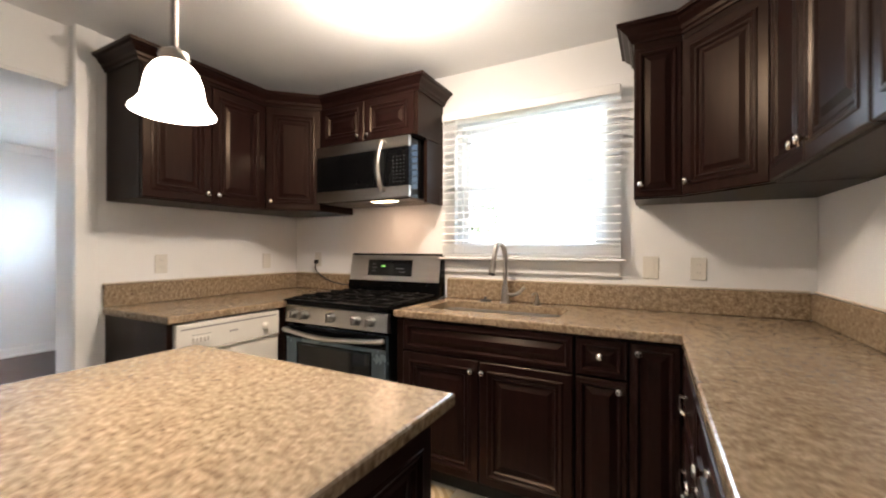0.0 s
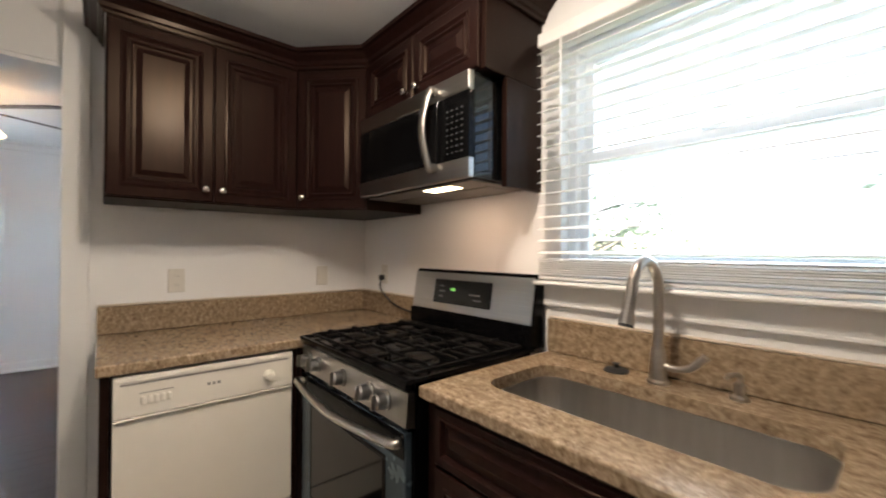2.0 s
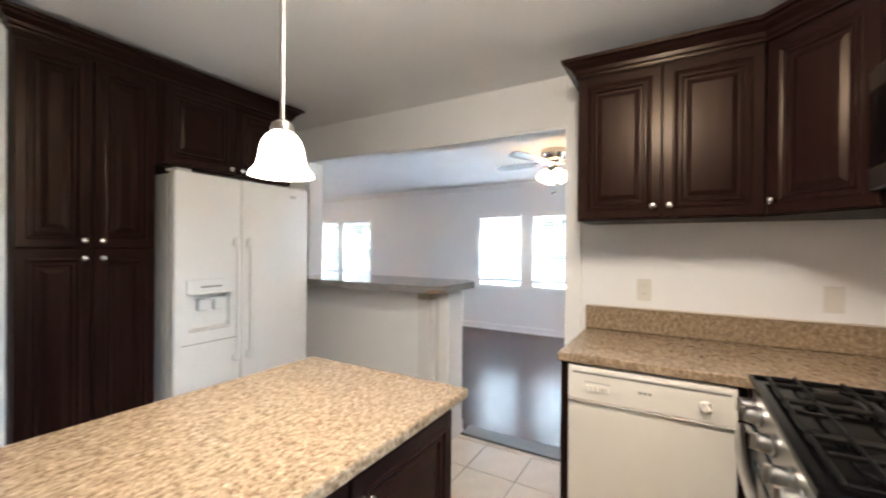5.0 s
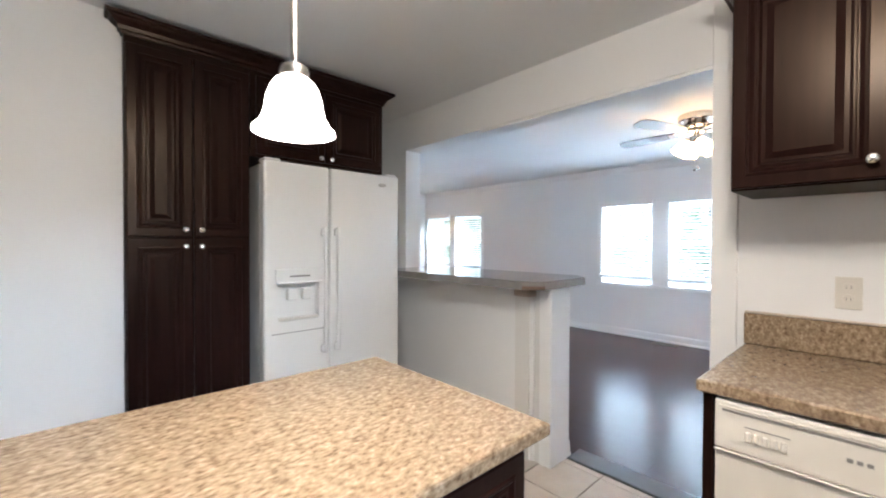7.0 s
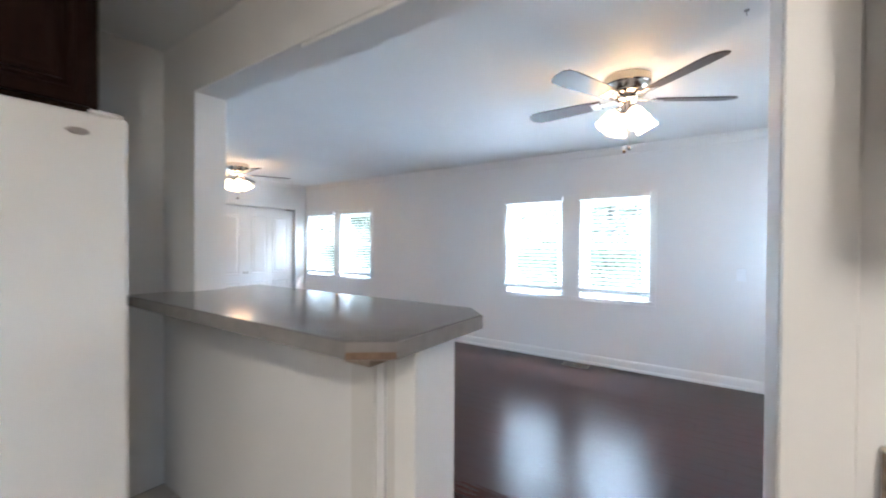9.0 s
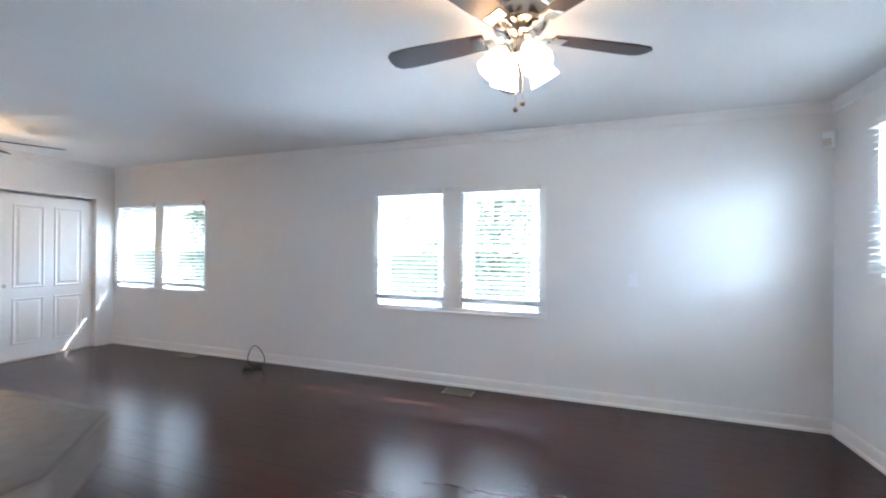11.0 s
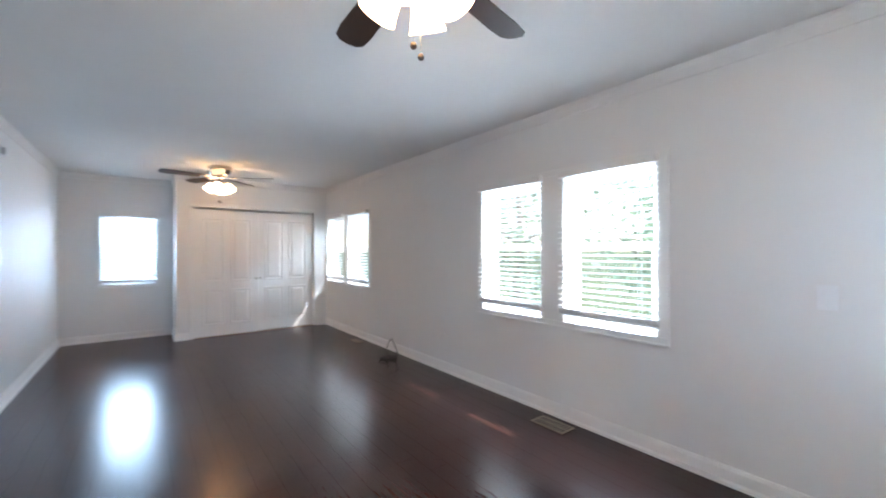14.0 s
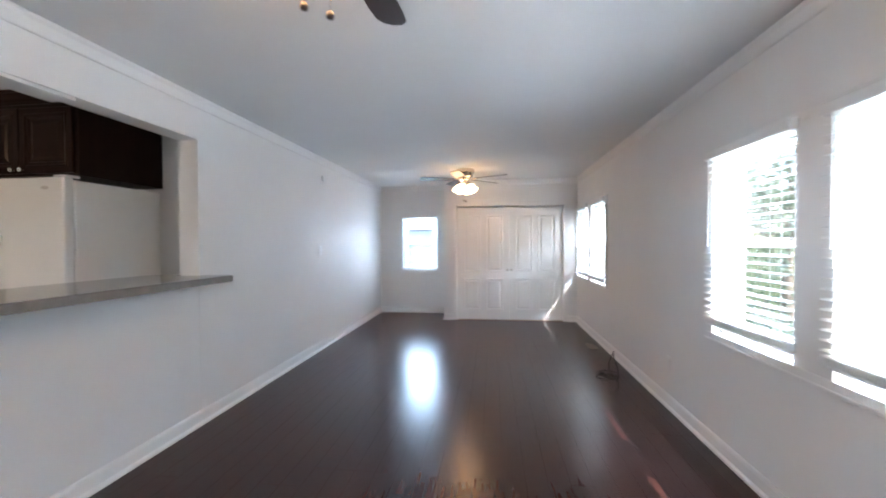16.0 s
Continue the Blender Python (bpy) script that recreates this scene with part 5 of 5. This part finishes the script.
plate(pose(LW, -1.95, 0.36, 0, 0, 90), "outlet", "white outlet plate above the baseboard", mat=WALL)
plate(pose(LW, -3.50, 0.36, 0, 0, 90), "outlet", "white outlet plate above the baseboard", mat=WALL)
plate(pose(LE, -3.35, 1.255, 0, 0, -90), "switch", "white switch plate on the long wall", 0.076, 0.12, VINYL)

# floor mat in front of the sink
mat_m, mt, ms = nodes_of("zigzag_mat")
wv = mt.nodes.new("ShaderNodeTexWave")
wv.wave_type, wv.bands_direction = "BANDS", "DIAGONAL"
wv.inputs["Scale"].default_value = 9.0
wv.inputs["Distortion"].default_value = 3.0
wc = mt.nodes.new("ShaderNodeTexCoord")
mt.links.new(wc.outputs["Object"], wv.inputs["Vector"])
wr = ramp(mt, wv.outputs[0], [(0.4, (0.42, 0.30, 0.16)), (0.6, (0.62, 0.50, 0.33))])
mt.links.new(wr.outputs[0], ms.inputs["Base Color"])
ms.inputs["Roughness"].default_value = 0.9
bump(mt, ms, tex_noise(mt, 160, 3, 0.6).outputs[0], 0.5, 0.003)
tagged(part("floor_mat", boxed((-1.80, 1.30, 0.0005), (-0.93, 1.90, 0.009), 0.003), mat_m), "tan woven mat with a zigzag pattern on the tile", "mat")


def register(name, m, w, d, label, slots=12):
    r = thing(name, m, label, "floor vent")
    fr_ = bmesh.new()
    for a, b in (((0, 0), (w, 0.012)), ((0, d - 0.012), (w, d)), ((0, 0.012), (0.012, d - 0.012)), ((w - 0.012, 0.012), (w, d - 0.012))):
        box(fr_, (a[0], a[1], 0.001), (b[0], b[1], 0.006), 0.001)
    part("frame", fr_, VENTM, r)
    part("dark_base", boxed((0.012, 0.012, 0.0008), (w - 0.012, d - 0.012, 0.002)), DARKGAP, r)
    for k in range(slots):
        x = 0.018 + (w - 0.036) * k / (slots - 1)
        part("bar", boxed((x - 0.003, 0.012, 0.002), (x + 0.003, d - 0.012, 0.005)), VENTM, r)
    part("middle_bar", boxed((0.012, d / 2 - 0.003, 0.003), (w - 0.012, d / 2 + 0.003, 0.0056)), VENTM, r)
    return r


register("floor_vent", pose(-6.265, -0.525, 0, 0, 0, 90), 0.29, 0.155, "bronze floor register by the window wall")
register("floor_vent", pose(-6.30, -3.98, 0, 0, 0, 90), 0.27, 0.10, "bronze floor register by the far windows")
register("floor_vent", pose(-2.565, -0.42, 0, 0, 0, 90), 0.31, 0.11, "bronze floor register by the half wall")


# ---- living room: ceiling fans ----
def ceiling_fan(m):
    f = thing("ceiling_fan", m, "nickel ceiling fan with dark blades and lit glass shades", "ceiling fan", "ceiling fans")
    part("housing", lathe([(0.0, -0.001), (0.136, -0.001), (0.142, -0.008), (0.142, -0.052), (0.137, -0.056), (0.135, -0.064), (0.126, -0.098), (0.106, -0.122), (0.070, -0.130), (0.0, -0.130)], 36), SATIN, f, smooth=True)
    part("hub", lathe([(0.0, -0.130), (0.070, -0.131), (0.074, -0.150), (0.060, -0.165), (0.038, -0.175), (0.036, -0.215), (0.055, -0.225), (0.055, -0.245), (0.0, -0.252)], 28), CHROME, f, smooth=True)
    outline = [(0.16, -0.050), (0.30, -0.062), (0.56, -0.072), (0.635, -0.066), (0.665, -0.040), (0.672, 0.0), (0.665, 0.040), (0.635, 0.066), (0.56, 0.072), (0.30, 0.062), (0.16, 0.050)]
    bl = prism(outline, -0.003, 0.004, 0.0015)
    bme = link_mesh("blade", bl, FANWOOD)
    arm = bmesh.new()
    box(arm, (0.060, -0.016, -0.006), (0.20, 0.016, -0.0005), 0.002)
    box(arm, (0.165, -0.040, -0.008), (0.225, 0.040, -0.0035), 0.002)
    ame = link_mesh("blade_arm", arm, CHROME)
    for k in range(5):
        a = 50 + 72 * k
        for me, nm in ((bme, "blade"), (ame, "blade_arm")):
            o = new(nm, me)
            o.parent = f
            o.matrix_local = pose(0, 0, -0.142, 0, 0, a) @ pose(0, 0, 0, 11, 0, 0)
    bell_ = [(0.026, 0.0), (0.038, -0.010), (0.050, -0.040), (0.057, -0.078), (0.068, -0.112), (0.066, -0.113), (0.054, -0.078), (0.047, -0.040), (0.035, -0.012), (0.0, -0.006)]
    sm = link_mesh("glass_shade", lathe(bell_, 24), LAMPGLASS)
    sm.shade_smooth()
    nk = link_mesh("shade_neck", lathe([(0.0, 0.030), (0.020, 0.026), (0.028, 0.004), (0.027, -0.002), (0.0, -0.002)], 18), CHROME)
    nk.shade_smooth()
    for k in range(4):
        base = pose(0, 0, -0.232, 0, 0, 40 + 90 * k) @ pose(0.080, 0, 0, 0, -32, 0)
        for me, nm in ((sm, "glass_shade"), (nk, "shade_neck")):
            o = new(nm, me)
            o.parent = f
            o.matrix_local = base
    for x, y, l in ((0.025, 0.02, 0.20), (-0.03, -0.02, 0.205)):
        ch = part("pull_chain", tube([(x, y, -0.25), (x, y, -0.25 - l)], 0.0016, 6), CHROME, f)
        part("chain_bead", lathe([(0.0, 0.0), (0.009, 0.004), (0.012, 0.012), (0.008, 0.022), (0.0, 0.025)], 12), BRASS, ch, smooth=True, at=pose(x, y, -0.25 - l - 0.024))
    return f


fan = ceiling_fan(pose(-4.61, 0.432, LH))
copy_thing(fan, pose(-4.68, -4.45, LH, 0, 0, 31))

# ---- closet ----
CASE = bmesh.new()
for a, b in (((0.165, 0.0), (0.218, 1.978)), ((2.022, 0.0), (2.075, 1.978)), ((0.165, 1.978), (2.075, 2.036))):
    box(CASE, (a[0], -0.016, a[1]), (b[0], -0.001, b[1]), 0.003)
cs = trim("trim_closet", CASE, "white painted closet door casing")
cs.matrix_world = pose(-4.25, -5.46, 0, 0, 0, 180)


def closet_door(x, y, label):
    d = thing("closet_door", pose(x, y, 0.012, 0, 0, 180), label, "closet door", "closet doors")
    w, h = 0.905, 1.935
    bm = bmesh.new()
    box(bm, (0, 0.0, 0), (w, 0.030, h), 0.003)
    part("leaf", bm, TRIM, d)
    prof = [(0.0, -0.001), (0.006, 0.007), (0.014, 0.007), (0.024, 0.0005), (0.036, 0.0005), (0.056, 0.008)]
    for px in (0.115, 0.500):
        for pz, ph in ((0.165, 0.545), (0.830, 0.98)):
            part("raised_panel", framed_panel(0.290, ph, prof, 0.001), TRIM, d, at=pose(px, 0.0, pz))
    return d


dA = closet_door(-4.472, -5.482, "white moulded sliding closet door, closed")
dB = closet_door(-5.362, -5.520, "white moulded sliding closet door, closed")
part("finger_pull", lathe([(0.0, 0.0), (0.022, 0.0), (0.020, 0.004), (0.0, 0.002)], 16, "y"), BRUSHED, dA, at=pose(0.865, -0.001, 0.86))
part("finger_pull", lathe([(0.0, 0.0), (0.022, 0.0), (0.020, 0.004), (0.0, 0.002)], 16, "y"), BRUSHED, dB, at=pose(0.045, -0.001, 0.86))
trim("trim_track", boxed((-6.27, -5.555, 0.0), (-4.47, -5.462, 0.012), 0.002), "worn reddish wooden closet threshold", BRACKET)
trim("trim_closet_back", boxed((-6.5, -6.09, 0.0), (-4.36, -6.07, 2.4)), "plain back of the closet", WALL)

# small things in the living room
sensor = thing("motion_detector", pose(LW + 0.055, LN - 0.055, 2.07, 0, 0, 45), "small white corner alarm sensor near the ceiling", "sensor")
sensor.name = "alarm_sensor"
part("case", boxed((-0.035, -0.02, 0.0), (0.035, 0.02, 0.125), 0.010, 2), VINYL, sensor)
part("lens", boxed((-0.024, -0.026, 0.02), (0.024, -0.0195, 0.07), 0.004), PLATE, sensor)
box_ = thing("door_chime", pose(LE, -3.42, 2.17, 0, 0, -90), "small white plastic box high on the wall", "chime")
part("case", boxed((-0.035, -0.028, -0.035), (0.035, -0.0005, 0.035), 0.006), VINYL, box_)
hook = thing("ceiling_hook", pose(-4.12, 1.02, LH), "tiny dark hook in the ceiling", "hook")
part("plate", lathe([(0.0, -0.0005), (0.012, -0.0005), (0.011, -0.004), (0.0, -0.005)], 12), MARK, hook)
part("bend", tube(curve_points([(0, 0, -0.004), (0, 0, -0.02), (0.008, 0, -0.03), (0.015, 0, -0.022)], 4), 0.0018, 6), MARK, hook)
cable = thing("coiled_cable", pose(-6.31, -2.72, 0), "loose loop of dark cable standing against the baseboard", "cable")
loop = [(0.02 + 0.02 * math.sin(a * 2), 0.115 * math.cos(a), 0.125 + 0.115 * math.sin(a)) for a in [radians(-80 + 17 * k) for k in range(22)]]
part("standing_loop", tube(loop, 0.0048, 7), RUBBER, cable, smooth=True)
loop = [((0.06 + 0.006 * k) * math.cos(radians(31 * k)) + 0.06, 0.085 * math.sin(radians(31 * k)), 0.006 + 0.0012 * k) for k in range(15)]
part("floor_coil", tube(loop, 0.0048, 7), RUBBER, cable, smooth=True)
part("connector", boxed((0.10, -0.05, 0.0), (0.15, -0.03, 0.016), 0.003), RUBBER, cable)


# ---- floor pieces, last ----
PL, PWD = 1.22, 0.124
def plank_mesh(w, l):
    return link_mesh("plank", boxed((0.0003, 0.0003, -0.006), (w - 0.0003, l - 0.0003, 0.0), 0.0006), PLANK)


_planks = {}
x = LW
rngp = random.Random(11)
while x < -2.905 - 0.01:
    w = min(PWD, -2.905 - x)
    y = LS
    first = True
    while y < LN - 0.005:
        l = PL * (rngp.choice((0.35, 0.5, 0.65, 0.8)) if first else 1.0)
        first = False
        l = min(l, LN - y)
        key = (round(w, 3), round(l, 3))
        if key not in _planks:
            _planks[key] = plank_mesh(*key)
        o = new("plank", _planks[key])
        o.parent = floor_living
        o.matrix_local = pose(x, y, 0)
        y += l
    x += w

TS = 0.318
_tiles = {}
for i in range(-12, 12):
    for j in range(-8, 10):
        x0, x1 = -2.527 + TS * i, -2.527 + TS * (i + 1)
        y0, y1 = 0.775 + TS * j, 0.775 + TS * (j + 1)
        x0, x1, y0, y1 = max(x0, -2.895), min(x1, XE), max(y0, YB), min(y1, YN)
        if x1 - x0 < 0.02 or y1 - y0 < 0.02:
            continue
        key = (round(x1 - x0, 3), round(y1 - y0, 3))
        if key not in _tiles:
            _tiles[key] = link_mesh("tile", boxed((0.003, 0.003, -0.0055), (key[0] - 0.003, key[1] - 0.003, 0.0), 0.0018), TILE)
        o = new("tile", _tiles[key])
        o.parent = floor_kitchen
        o.matrix_local = pose(x0, y0, 0)
